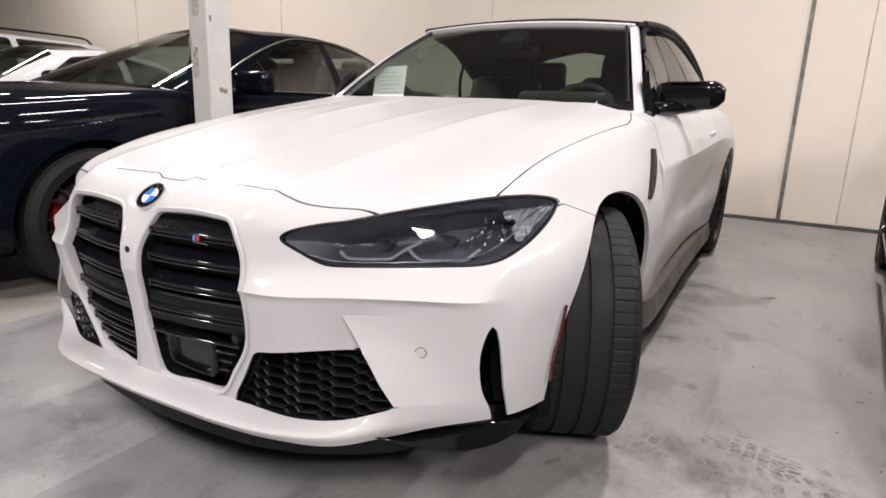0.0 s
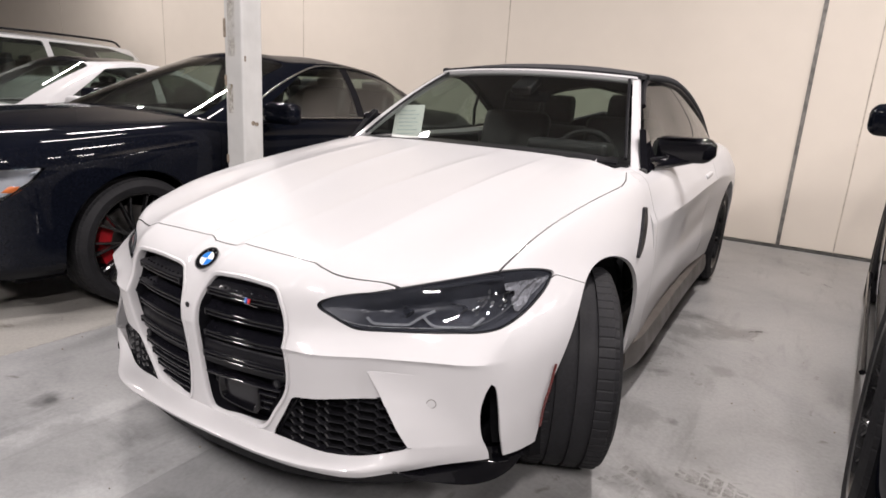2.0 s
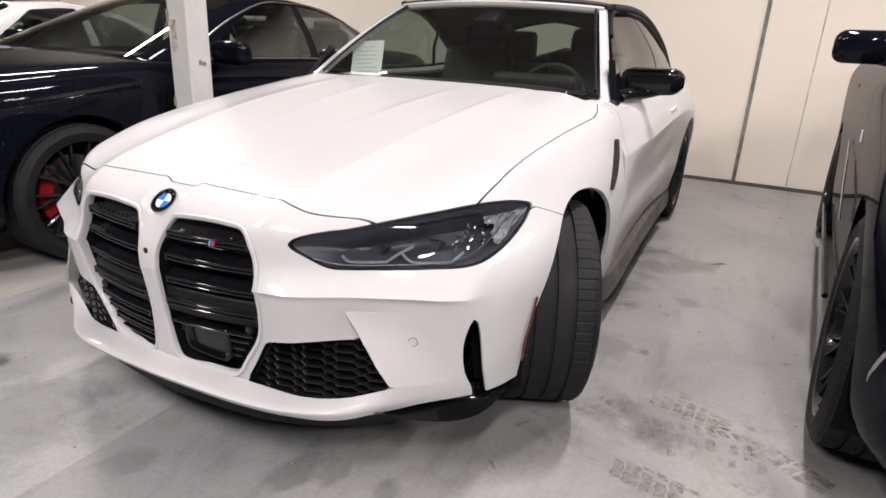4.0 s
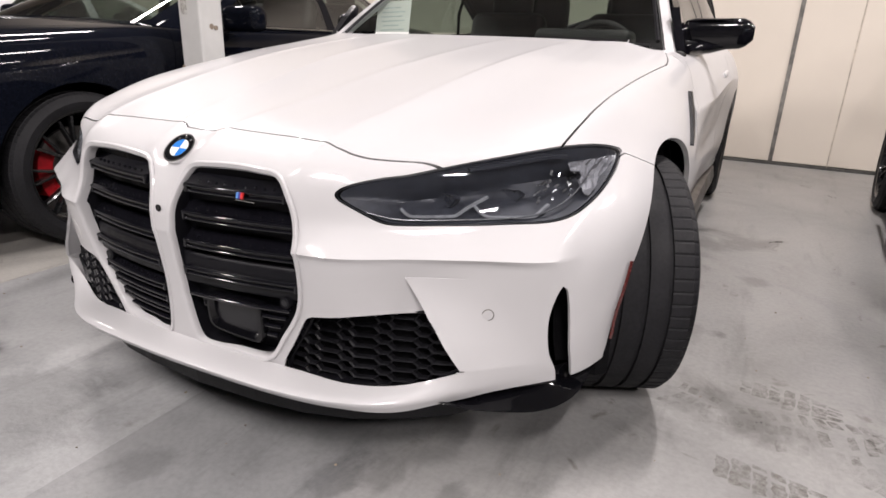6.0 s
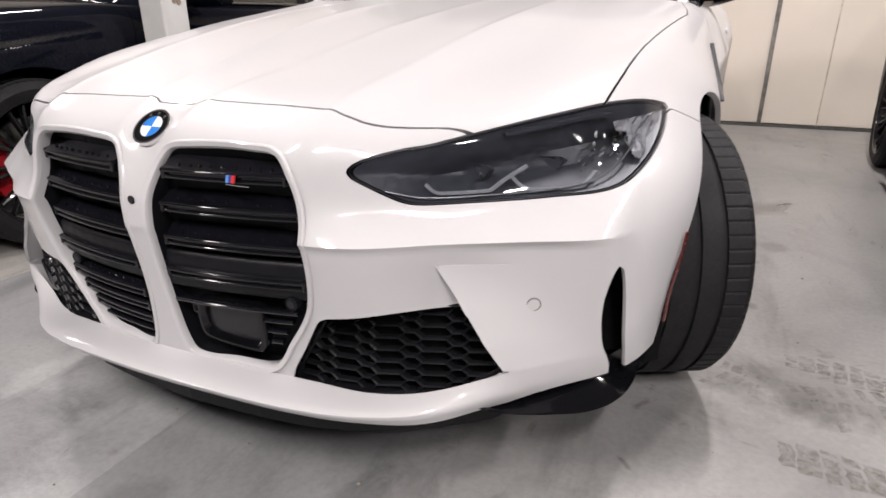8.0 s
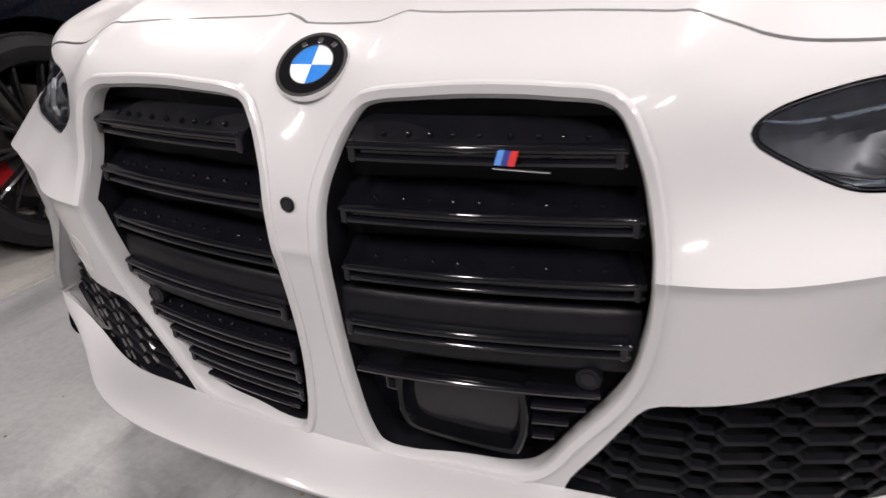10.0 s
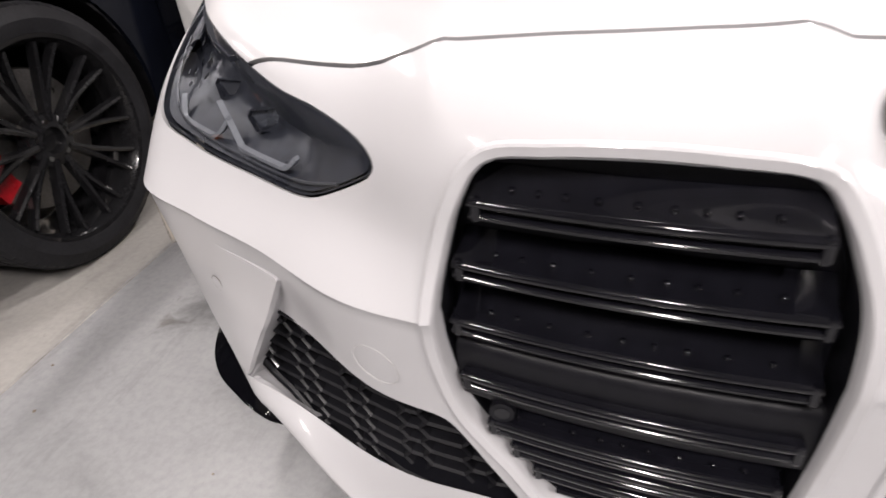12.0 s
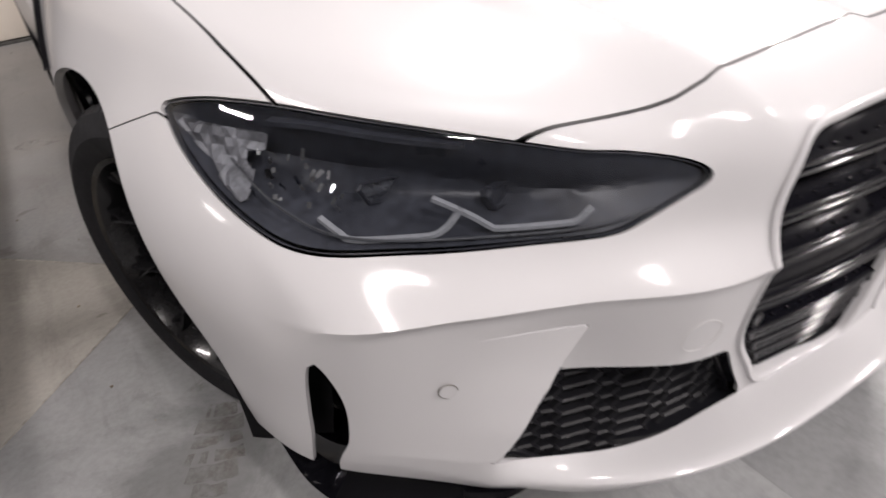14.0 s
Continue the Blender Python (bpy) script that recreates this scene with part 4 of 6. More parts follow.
def build_grille(car, side):
    """One tall kidney-shaped opening with its rim, slats and backing."""
    S = lambda p: (p[0] * side, p[1], p[2])
    unit = new("grille")
    unit.parent = car
    unit["label"] = "tall black grille with doubled slats"
    out = smooth_outline(GRILLE, 121)
    cx, cz = .185, .49

    def front(x, z):
        """The bowed plane of the slats, leaning back towards the lip."""
        return -.050 + .045 * (x / .33) ** 2 + .030 * min(max((.42 - z) / .14, 0), 1)

    bm = bmesh.new()
    rings, rim_end = [], []
    for inset, dy in ((-.0115, .003), (-.0105, -.0016), (-.0085, -.0030), (-.0005, -.0012), (.0012, .0012), (.0022, .005), (.0030, .011)):
        ring = []
        for i, (x, z) in enumerate(out):
            a, b = out[i - 1], out[(i + 1) % len(out)]
            t = np.array([b[0] - a[0], b[1] - a[1]])
            t /= np.linalg.norm(t)
            n = np.array([-t[1], t[0]])
            if n @ (np.array([cx, cz]) - (x, z)) < 0:
                n = -n
            q = np.array([x, z]) + n * inset
            y = skin_y(x, z) + dy + (.013 * min(max((x - .10) / .15, 0), 1) if dy == .011 else 0)
            ring.append(bm.verts.new(S((q[0], y, q[1]))))
            if dy == .011:
                rim_end.append((q, y))
        rings.append(ring)
    k = len(out)
    for A, B in zip(rings, rings[1:]):
        for i in range(k):
            bm.faces.new((A[i], A[(i + 1) % k], B[(i + 1) % k], B[i]))
    part("surround", bm, M_WHITE, unit, "white painted rim", True)
    bm = bmesh.new()
    A = [bm.verts.new(S((q[0], y, q[1]))) for q, y in rim_end]
    B = [bm.verts.new(S((q[0], max(y + .004, front(q[0], q[1]) + .033), q[1]))) for q, y in rim_end]
    for i in range(k):
        bm.faces.new((A[i], A[(i + 1) % k], B[(i + 1) % k], B[i]))
    part("opening_lining", bm, M_SATIN, unit, "", True)
    back = [(x, z) for x, z in smooth_outline(GRILLE, 60)]
    part("backing", slab_outline(back, .01, lambda p, q, d: S((p, front(p, q) + .032 + d, q))), M_BACKING, unit)

    inner = np.array(smooth_outline(GRILLE, 200))

    def span(z, pad):
        """The opening's two ends over the height of a slat."""
        ends = []
        for level in (z, max(z - .014, .292)):
            xs = []
            for a, b in zip(inner, np.roll(inner, -1, axis=0)):
                if (a[1] <= level) != (b[1] <= level):
                    xs.append(a[0] + (level - a[1]) / (b[1] - a[1]) * (b[0] - a[0]))
            ends.append((min(xs), max(xs)))
        return max(e[0] for e in ends) + pad + .009, min(e[1] for e in ends) - pad - .007

    flip = (lambda prof: prof) if side > 0 else (lambda prof: [(-x, y) for x, y in prof])

    def slat(z, high=.0042, chord=.016, set_back=.006, lo=None, hi=None):
        """A slim gloss rib with a sharp upper front edge and a square end."""
        a, b = span(z, .004)
        a, b = max(a, lo) if lo else a, min(b, hi) if hi else b
        P = [S((x, front(x, z) + set_back, z)) for x in np.linspace(a, b, 20)]
        prof = [(-chord * .5, -high), (-chord * .5, high * .5), (chord * .25, high * .8), (chord * .42, high * .55), (chord * .5, high * .05), (chord * .46, -high * .6), (chord * .34, -high)]
        part("slat", sweep(P, flip(prof)), M_GLOSSBLACK, unit, "", True)

    def blade(z, rise=.022, lo=None, hi=None, set_back=.004):
        """A deep gloss blade: a top face sloping up into the dark, a blunt nose and a second lip under it."""
        a, b = span(z, .003)
        a, b = max(a, lo) if lo else a, min(b, hi) if hi else b
        P = [S((x, front(x, z) + set_back + .006, z)) for x in np.linspace(a, b, 20)]
        prof = [(-.022, -.006), (-.022, rise), (-.006, rise * .34), (.005, .0040), (.0085, .0026), (.0102, .0004), (.0098, -.0026), (.0070, -.0046), (.0030, -.0054), (.0028, -.0086), (.0066, -.0098), (.0084, -.0118), (.0078, -.0146), (.0040, -.0162), (-.006, -.0162)]
        part("slat", sweep(P, flip(prof)), M_GLOSSBLACK, unit, "deep gloss blade with a doubled edge", True, 50)
        for x in (a + .004, b - .004):
            part("slat_end", box((.008, .014, .021), S((x, front(x, z) + set_back + .003, z - .006)), .0025), M_GLOSSBLACK, unit)
        for k in range(9):
            x = a + (b - a) * (.12 + .095 * k + .012 * math.sin(5 * k + 90 * z))
            part("rivet", lathe([(0, .0), (.0005, .0014), (.002, .0024), (.005, .0026)], 8), M_GLOSSBLACK, unit, "", True).matrix_local = Matrix.Translation(S((x, front(x, z) + set_back + .008, z + rise * .30 + .002))) @ pose(0, 0, 0, 0, 0, 90)

    for z in (.657, .595, .532):
        blade(z)
    # satin band across the middle with its own pair of ribs
    a, b = span(.468, -.004)
    P = [S((x, front(x, .467) + .012, .467)) for x in np.linspace(a - .008, b, 22)]
    part("satin_band", sweep(P, flip([(-.012, -.036), (-.001, -.036), (.003, -.030), (.004, .0), (.004, .026), (.001, .034), (-.004, .037), (-.012, .037)])), M_SATIN, unit, "satin black cross band", True)
    blade(.470, rise=.012, set_back=.000)
    if side > 0:
        # driver-assist radar cover in its gloss frame, with short ribs beside it
        slat(.407)
        plate = [(.099, .392), (.104, .398), (.199, .398), (.209, .393), (.213, .364), (.207, .337), (.198, .332), (.122, .340), (.104, .347), (.098, .366)]
        bm = bmesh.new()
        loops = []
        for k, dy in ((1.26, .016), (1.25, -.003), (1.22, -.006), (1.12, -.006), (1.06, .002), (1.0, .013)):
            kz = 1 + (k - 1) * 1.7
            loops.append([bm.verts.new((.156 + (x - .156) * k, front(x, .363) + dy, .363 + (z - .363) * kz)) for x, z in smooth_outline(plate, 60)])
        for A, B in zip(loops, loops[1:]):
            for q in range(len(A)):
                bm.faces.new((A[q], A[(q + 1) % len(A)], B[(q + 1) % len(A)], B[q]))
        part("radar_frame", bm, M_PIANO, unit, "", True, 30)
        part("radar_cover", slab_outline(smooth_outline(plate, 60), .004, lambda p, q, d: (p, front(p, .363) + .010 + d, q)), M_RADAR, unit, "smooth dark radar cover")
        for z in (.386, .362, .338):
            slat(z, lo=.228)
        for z in (.389, .352):
            part("bracket", box((.016, .008, .020), (.077 + (.389 - z) * .25, front(.08, z) + .008, z), .002), M_GLOSSBLACK, unit)
            # dark block on the bracket's face stands in for a shaded hole
            part("hole_shade", box((.008, .006, .011), (.077 + (.389 - z) * .25, front(.08, z) + .0055, z), .001), M_CAVITY, unit)
    else:
        for z in (.408, .374, .340):
            blade(z, rise=.010)
        slat(.306)
    c = Vector(S((.283, front(.283, .424) + .0065, .424)))
    part("parking_sensor", tube([c, c + Vector((0, .03, 0))], .0125, 24), M_SATIN, unit, "", True)
    part("sensor_eye", tube([c + Vector((0, -.0008, 0)), c + Vector((0, .01, 0))], .0075, 20), M_GLOSSBLACK, unit, "", True)
    return unit


grille_l = build_grille(white_car, 1)
build_grille(white_car, -1)


def build_badges(car):
    # bonnet roundel, plain quarters of blue and white in a dark ring
    n = skin_normal(0.004, .714)
    n = Vector((0, n.y, n.z)).normalized()
    u = Vector((1, 0, 0))
    v = n.cross(u) * -1
    v = v if v.z > 0 else -v
    c = Vector((0, skin_y(0.004, .714), .714)) + n * .0040
    unit = new("roundel_badge")
    unit.parent = car
    unit["label"] = "round badge with blue and white quarters"

    def disc(r0, r1, h0, h1, a0=0.0, a1=2 * math.pi, k=48):
        bm = bmesh.new()
        ring = []
        full = a1 - a0 > 6.2
        for i in range(k + (0 if full else 1)):
            a = a0 + (a1 - a0) * i / k
            d = u * math.cos(a) + v * math.sin(a)
            ring.append([bm.verts.new(c + d * r + n * h) for r, h in ((r0, h0), (r0, h1), (r1, h1), (r1, h0))])
        m = len(ring)
        for i in range(m if full else m - 1):
            A, B = ring[i], ring[(i + 1) % m]
            for j in range(4):
                bm.faces.new((A[j], A[(j + 1) % 4], B[(j + 1) % 4], B[j]))
        if not full:
            bm.faces.new(ring[0])
            bm.faces.new(ring[-1][::-1])
        return bm

    part("chrome_ring", disc(.0348, .0385, -.003, .0048), M_CHROME, unit, "chrome ring", True)
    part("dark_ring", disc(.0236, .0349, -.003, .0040), M_GLOSSBLACK, unit, "", True)
    part("inner_ring", disc(.0228, .0237, -.003, .0046), M_CHROME, unit, "", True)
    for i in range(4):
        part("quarter", disc(.0004, .0229, -.003, .0038, i * math.pi / 2, (i + 1) * math.pi / 2, 12), M_ENAMEL if i % 2 == 0 else M_BLUE, unit)
    for i in range(3):
        a = math.pi / 2 + (i - 1) * 0.62
        d = u * math.cos(a) + v * math.sin(a)
        t = u * -math.sin(a) + v * math.cos(a)
        mt = Matrix((t, d, n)).transposed().to_4x4()
        part("letter_bar", box((.0055, .0055, .0010), (0, 0, 0), .0004, Matrix.Translation(c + d * .0293 + n * .0042) @ mt), M_CHROME, unit)
    # camera eye between the grilles
    p = Vector((0, skin_y(.002, .601), .601))
    part("camera_eye", tube([p + Vector((0, .004, 0)), p + Vector((0, -.003, 0))], .0058, 20), M_GLOSSBLACK, car, "small black camera lens", True)
    part("camera_ring", tube([p + Vector((.0068 * math.cos(a), -.002, .0068 * math.sin(a))) for a in np.linspace(0, 2 * math.pi, 24, endpoint=False)], .0012, 6, closed=True), M_SATIN, car)
    # striped badge on the slat
    x0, z0 = .196, .651
    y0 = -.050 + .045 * (x0 / .33) ** 2 - .004
    for i, mat in enumerate((M_LIGHTBLUE, M_DARKBLUE, M_REDENAMEL)):
        x = x0 + .0058 * i
        poly = [(x, z0 - .006), (x + .0058, z0 - .006), (x + .0093, z0 + .0065), (x + .0035, z0 + .0065)]
        part("stripe", slab_outline(poly, .004, lambda p, q, d: (p, y0 + d, q)), mat, grille_l)
    part("badge_bar", box((.050, .004, .0016), (x0 + .023, y0 + .003, z0 - .0095), .0005), M_CHROME, grille_l)


build_badges(white_car)


def build_intake(car, side):
    S = lambda p: (p[0] * side, p[1], p[2])
    unit = new("lower_intake")
    unit.parent = car
    unit["label"] = "black honeycomb lower intake"
    poly = cornered(INTAKE)
    wide = [(.44 + (x - .44) * 1.03, .34 + (z - .34) * 1.03 - .045 * max(0, (.285 - z) / .03)) for x, z in poly]
    deep = lambda x: float(np.interp(x, [.2, .30, .42, .53, .62, .66, .70], [.022, .022, .042, .082, .118, .136, .15]))
    # honeycomb of long cells
    bm = bmesh.new()
    pw, ph = .040, .0125
    wall, h = .0018, .016
    for r in range(-1, 18):
        for c in range(-1, 14):
            x = .24 + c * pw * 1.0
            z = .235 + r * ph * 2 + (ph if c % 2 else 0)
            wl = pw * (.80 if c % 2 else .48)
            hexa = [(x - wl, z), (x - wl + .011, z + ph), (x + wl - .011, z + ph), (x + wl, z), (x + wl - .011, z - ph), (x - wl + .011, z - ph)]
            if outline_distance(wide, np.array([[x, z]]))[0] > .030:
                continue
            ringo = [np.array(p) for p in hexa]
            ringi = [np.array((x, z)) + (np.array(p) - (x, z)) * np.array([(wl - wall * 1.4) / wl, (ph - wall) / ph]) for p in hexa]
            loops = []
            for ring, d in ((ringo, 0.0), (ringi, 0.0), (ringi, h)):
                loops.append([bm.verts.new(S((q[0], deep(q[0]) + d + .004 * (d == 0 and ring is ringi), q[1]))) for q in ring])
            for A, B in zip(loops, loops[1:]):
                for i in range(6):
                    bm.faces.new((A[i], A[(i + 1) % 6], B[(i + 1) % 6], B[i]))
    sdv = outline_distance(wide, np.array([[abs(v.co.x), v.co.z] for v in bm.verts]))
    kill = [v for v, s in zip(list(bm.verts), sdv) if s > .022]
    bmesh.ops.delete(bm, geom=kill, context="VERTS")
    tagged(part("honeycomb", bm, M_HONEY, unit, "gloss black honeycomb mesh"), kind="stuff")
    part("backing", slab_outline(wide, .004, lambda p, q, d: S((p, deep(p) + .022 + d, q))), M_CAVITY, unit)
    # inner walls of the opening
    bm = bmesh.new()
    loops = []
    for dy in (0.004, 1.0):
        loops.append([bm.verts.new(S((x, skin_y(x, z) + .004 if dy < 1 else deep(x) + .03, z))) for x, z in poly])
    for i in range(len(poly)):
        j = (i + 1) % len(poly)
        if poly[i][1] < .275 or poly[i][0] > .572:
            continue
        bm.faces.new((loops[0][i], loops[0][j], loops[1][j], loops[1][i]))
    part("duct", bm, M_GLOSSBLACK, unit, "", True)
    part("mesh_frame", tube([S((x, deep(x) + .001, z)) for x, z in wide], .0065, 8, closed=True), M_SATIN, unit, "", True)


for s in (1, -1):
    build_intake(white_car, s)


def build_corner(car, side):
    """Flick panel, air-curtain slot, splitter blade, sensors and reflector of one corner."""
    S = lambda p: Vector((p[0] * side, p[1], p[2]))
    bm = bmesh.new()
    A, B = [], []
    for x, z in FLICK_EDGE:
        y = skin_y(x, z)
        lift = flick_lift(x, z)
        A.append(bm.verts.new(S((x, y - lift, z))))
        B.append(bm.verts.new(S((x - .35 * lift - .002, y + .022 + .03 * min(1, max(0, (.44 - z) / .06)), z + .002))))
    # shelf of the lip running back to the mesh
    for x, z in spline([(.648, .314), (.632, .302), (.610, .288), (.580, .274), (.557, .264)], 16):
        A.append(bm.verts.new(S((x, skin_y(x, z) - flick_lift(x, z) + .003, z - .001))))
        B.append(bm.verts.new(S((x, float(np.interp(x, [.42, .53, .62, .66], [.06, .110, .158, .18])), z - .040))))
    for i in range(len(A) - 1):
        bm.faces.new((A[i], A[i + 1], B[i + 1], B[i]))
    part("bumper_flick", bm, M_WHITE, car, "", True, 30)
    # slot lining
    bm = bmesh.new()
    pts = spline([(.80, .49), (.808, .42), (.815, .34), (.822, .305), (.825, .285)], 20)
    for dx, dy, w in ((0.0, .045, .05),):
        A = [bm.verts.new(S((x - .035, .232 + dy + .02, z))) for x, z in pts]
        B = [bm.verts.new(S((x + .035, .285 + dy + .02, z))) for x, z in pts]
        for i in range(19):
            bm.faces.new((A[i], A[i + 1], B[i + 1], B[i]))
    part("slot_lining", bm, M_CAVITY, car)
    # gloss black splitter blade under the corner
    bm = bmesh.new()
    crease = spline([(.601, .088, .239), (.638, .120, .240), (.706, .178, .243), (.798, .250, .247), (.838, .302, .246), (.866, .42, .246)], 36)
    top = spline([(.600, .086, .240), (.635, .115, .249), (.70, .172, .266), (.79, .246, .290), (.828, .30, .282), (.858, .42, .258)], 36)
    low = spline([(.602, .086, .236), (.645, .106, .226), (.722, .152, .214), (.812, .218, .205), (.858, .30, .208), (.872, .42, .226)], 36)
    tip = spline([(.602, .080, .238), (.648, .092, .232), (.728, .136, .223), (.824, .206, .215), (.872, .296, .218), (.884, .42, .236)], 36)
    back_ = spline([(.56, .12, .20), (.62, .17, .20), (.68, .24, .20), (.74, .32, .20), (.78, .38, .20), (.80, .44, .20)], 36)
    tuck = lambda p: (p[0] - .028 * min(max((p[1] - .10) / .10, 0), 1), p[1] - .012 * min(max((p[1] - .10) / .10, 0), 1), p[2])
    rows = [[bm.verts.new(S(tuck(p))) for p in r] for r in (back_ + np.array([0, 0, .04]), top, crease, crease + np.array([.001, -.005, -.004]), tip + np.array([-.003, .004, .003]), tip, low, back_)]
    for A, B in zip(rows, rows[1:]):
        for i in range(35):
            bm.faces.new((A[i], A[i + 1], B[i + 1], B[i]))
    part("splitter_blade", bm, M_PIANO, car, "gloss black splitter blade", True, 25)
    # parking sensor on the bumper
    p = Vector((.684, skin_y(.684, .437) - flick_lift(.684, .437), .437))
    n = skin_normal(.684, .437)
    c = S(p + n * .0006)
    nn = Vector((n.x * side, n.y, n.z))
    a, b = nn.orthogonal().normalized(), nn.cross(nn.orthogonal().normalized())
    part("sensor_disc", tube([c - nn * .010, c + nn * .0012], .0108, 24), M_WHITE, car, "", True)
    part("sensor_ring", tube([c + (a * math.cos(t) + b * math.sin(t)) * .0122 for t in np.linspace(0, 2 * math.pi, 32, endpoint=False)], .0009, 6, closed=True), M_TRIM, car)
    # side reflector strip before the wheel arch
    P = [S((side_x(y, z) + .0055, y - .008, z)) for y, z in zip(np.linspace(.404, .426, 14), np.linspace(.322, .51, 14))]
    if side > 0:
        part("side_reflector", sweep(P, [(-.0036, -.002), (.0036, -.002), (.0036, .0012), (-.0036, .0012)], frame_z=(side, -.5, 0)), M_REFLECTOR, car, "dark red side reflector strip")
    # fender air outlet
    vent = smooth_outline([(1.325, .824), (1.342, .827), (1.360, .824), (1.338, .79), (1.292, .756), (1.238, .727), (1.175, .698), (1.112, .680), (1.100, .684), (1.150, .717), (1.222, .757), (1.285, .795)], 60)
    skin = lambda p, q, d: S((side_x(p, q) + .011 - d, p, q))
    part("fender_vent", slab_outline(vent, .03, skin), M_SATIN, car, "slim dark fender air outlet")


for s in (1, -1):
    build_corner(white_car, s)
c = Vector((-.408, skin_y(.408, .468), .468))
n = skin_normal(.408, .468)
n = Vector((-n.x, n.y, n.z))
a = n.orthogonal().normalized()
b = n.cross(a)
part("tow_cover_groove", tube([c + n * .0001 + (a * math.cos(t) + b * math.sin(t)) * .027 for t in np.linspace(0, 2 * math.pi, 40, endpoint=False)], .0004, 6, closed=True), M_POST, white_car)


# ---------- flanks, cabin and roof ----------
def build_flank(car):
    low_rows = [
        [(.905, 1.42, .25), (.880, 2.0, .27), (.880, 2.7, .28), (.91, 3.2, .28), (.94, 3.667, .28), (.92, 4.2, .28), (.80, 4.62, .30), (.5, 4.72, .30), (0, 4.74, .30)],
        [(.925, 1.42, .44), (.905, 2.0, .43), (.907, 2.7, .44), (.935, 3.2, .44), (.955, 3.667, .44), (.93, 4.2, .44), (.82, 4.64, .46), (.5, 4.76, .46), (0, 4.78, .46)],
        [(.930, 1.42, .55), (.892, 2.0, .55), (.892, 2.7, .57), (.935, 3.2, .57), (.957, 3.667, .58), (.935, 4.2, .60), (.82, 4.62, .60), (.5, 4.74, .60), (0, 4.76, .60)],
        [(.925, 1.42, .65), (.902, 2.0, .66), (.902, 2.7, .68), (.938, 3.2, .69), (.957, 3.667, .70), (.93, 4.2, .70), (.80, 4.62, .70), (.5, 4.74, .70), (0, 4.76, .70)],
        [(.912, 1.42, .75), (.935, 2.0, .772), (.938, 2.7, .795), (.948, 3.2, .81), (.957, 3.667, .79), (.92, 4.2, .79), (.79, 4.61, .79), (.5, 4.73, .79), (0, 4.75, .79)],
    ]
    top_rows = [
        low_rows[-1],
        [(.888, 1.42, .80), (.905, 2.0, .845), (.907, 2.7, .855), (.925, 3.2, .87), (.935, 3.667, .86), (.89, 4.2, .85), (.77, 4.60, .85), (.5, 4.72, .85), (0, 4.74, .85)],
        [(.845, 1.42, .905), (.855, 2.0, .93), (.86, 2.7, .945), (.875, 3.2, .96), (.875, 3.667, .96), (.82, 4.2, .95), (.70, 4.56, .94), (.45, 4.68, .94), (0, 4.70, .94)],
        [(.79, 1.42, .942), (.80, 2.0, .972), (.81, 2.7, .985), (.79, 3.2, 1.0), (.75, 3.667, 1.0), (.69, 4.2, .985), (.60, 4.5, .965), (.4, 4.58, .965), (0, 4.60, .965)],
        [(.72, 1.42, .955), (.75, 2.0, .960), (.76, 2.7, .965), (.62, 3.2, 1.0), (.45, 3.6, 1.01), (.35, 4.1, 1.0), (.25, 4.4, .98), (.1, 4.45, .975), (0, 4.46, .975)],
    ]
    low_dense, top_dense = (np.array([spline(r, 120) for r in rows]) for rows in (low_rows, top_rows))
    G = np.array([np.concatenate([spline(low_dense[:, j], 32), spline(top_dense[:, j], 30)[1:]]) for j in range(120)]).transpose(1, 0, 2)
    V, F = G.reshape(-1, 3), [tuple(f) for f in grid_faces(G.shape[0], G.shape[1])]
    V, F = clip(V, F, np.where(V[:, 0] > .5, ARCH + .005 - np.hypot(V[:, 1] - ARCH_R[0], V[:, 2] - ARCH_R[1]), -1.0))
    # door cut
    door = np.array([(1.50, .27), (1.475, .60), (1.50, .93), (1.56, 1.05), (2.95, 1.05), (2.99, .80), (2.90, .55), (2.86, .29), (2.2, .27)])
    dV, dF = clip(V, F, np.maximum(outline_distance(smooth_outline(door, 120), V[:, 1:]) + .002, .6 - V[:, 0]))
    V, F = clip(V, F, np.where(V[:, 0] > .6, .002 - outline_distance(smooth_outline(door, 120), V[:, 1:]), -1))
    m = np.array([-1, 1, 1])
    pV, pF = clip(V, F, V[:, 1] - 2.2)
    V, F = clip(V, F, 2.2 - V[:, 1])
    panel("rear_body", *mirrored(V, F), M_WHITE, car, "", 0.015)
    panel("door_pillar", pV, pF, M_WHITE, car, "", 0.015)
    panel("door_pillar", pV * m, [f[::-1] for f in pF], M_WHITE, car, "", 0.015)
    for side in (1, -1):
        d = panel("door", dV if side > 0 else dV * m, dF if side > 0 else [f[::-1] for f in dF], M_WHITE, car, "white door with a flush handle", 0.02)
        bm = box((.022, .19, .028), (0, 0, 0), .010, pose(0, 0, 0, 3, 0, 0), segments=3)
        bmesh.ops.translate(bm, vec=(.915 * side, 2.79, .845), verts=bm.verts)
        part("door_handle", bm, M_WHITE, d)
        P = spline([(.892 * side, 1.27, .20), (.915 * side, 1.5, .185), (.905 * side, 2.3, .19), (.905 * side, 3.0, .195), (.915 * side, 3.24, .21)], 40)
        part("side_skirt", sweep(P, [(-.03, -.05), (.012, -.045), (.018, .0), (.006, .065), (-.03, .075)] if side > 0 else [(.03, -.05), (-.012, -.045), (-.018, .0), (-.006, .065), (.03, .075)]), M_BROWNSILL, car, "dusty dark side skirt", True)
    part("underbody", box((1.5, 3.9, .10), (0, 2.3, .24), .03), M_CAVITY, car)
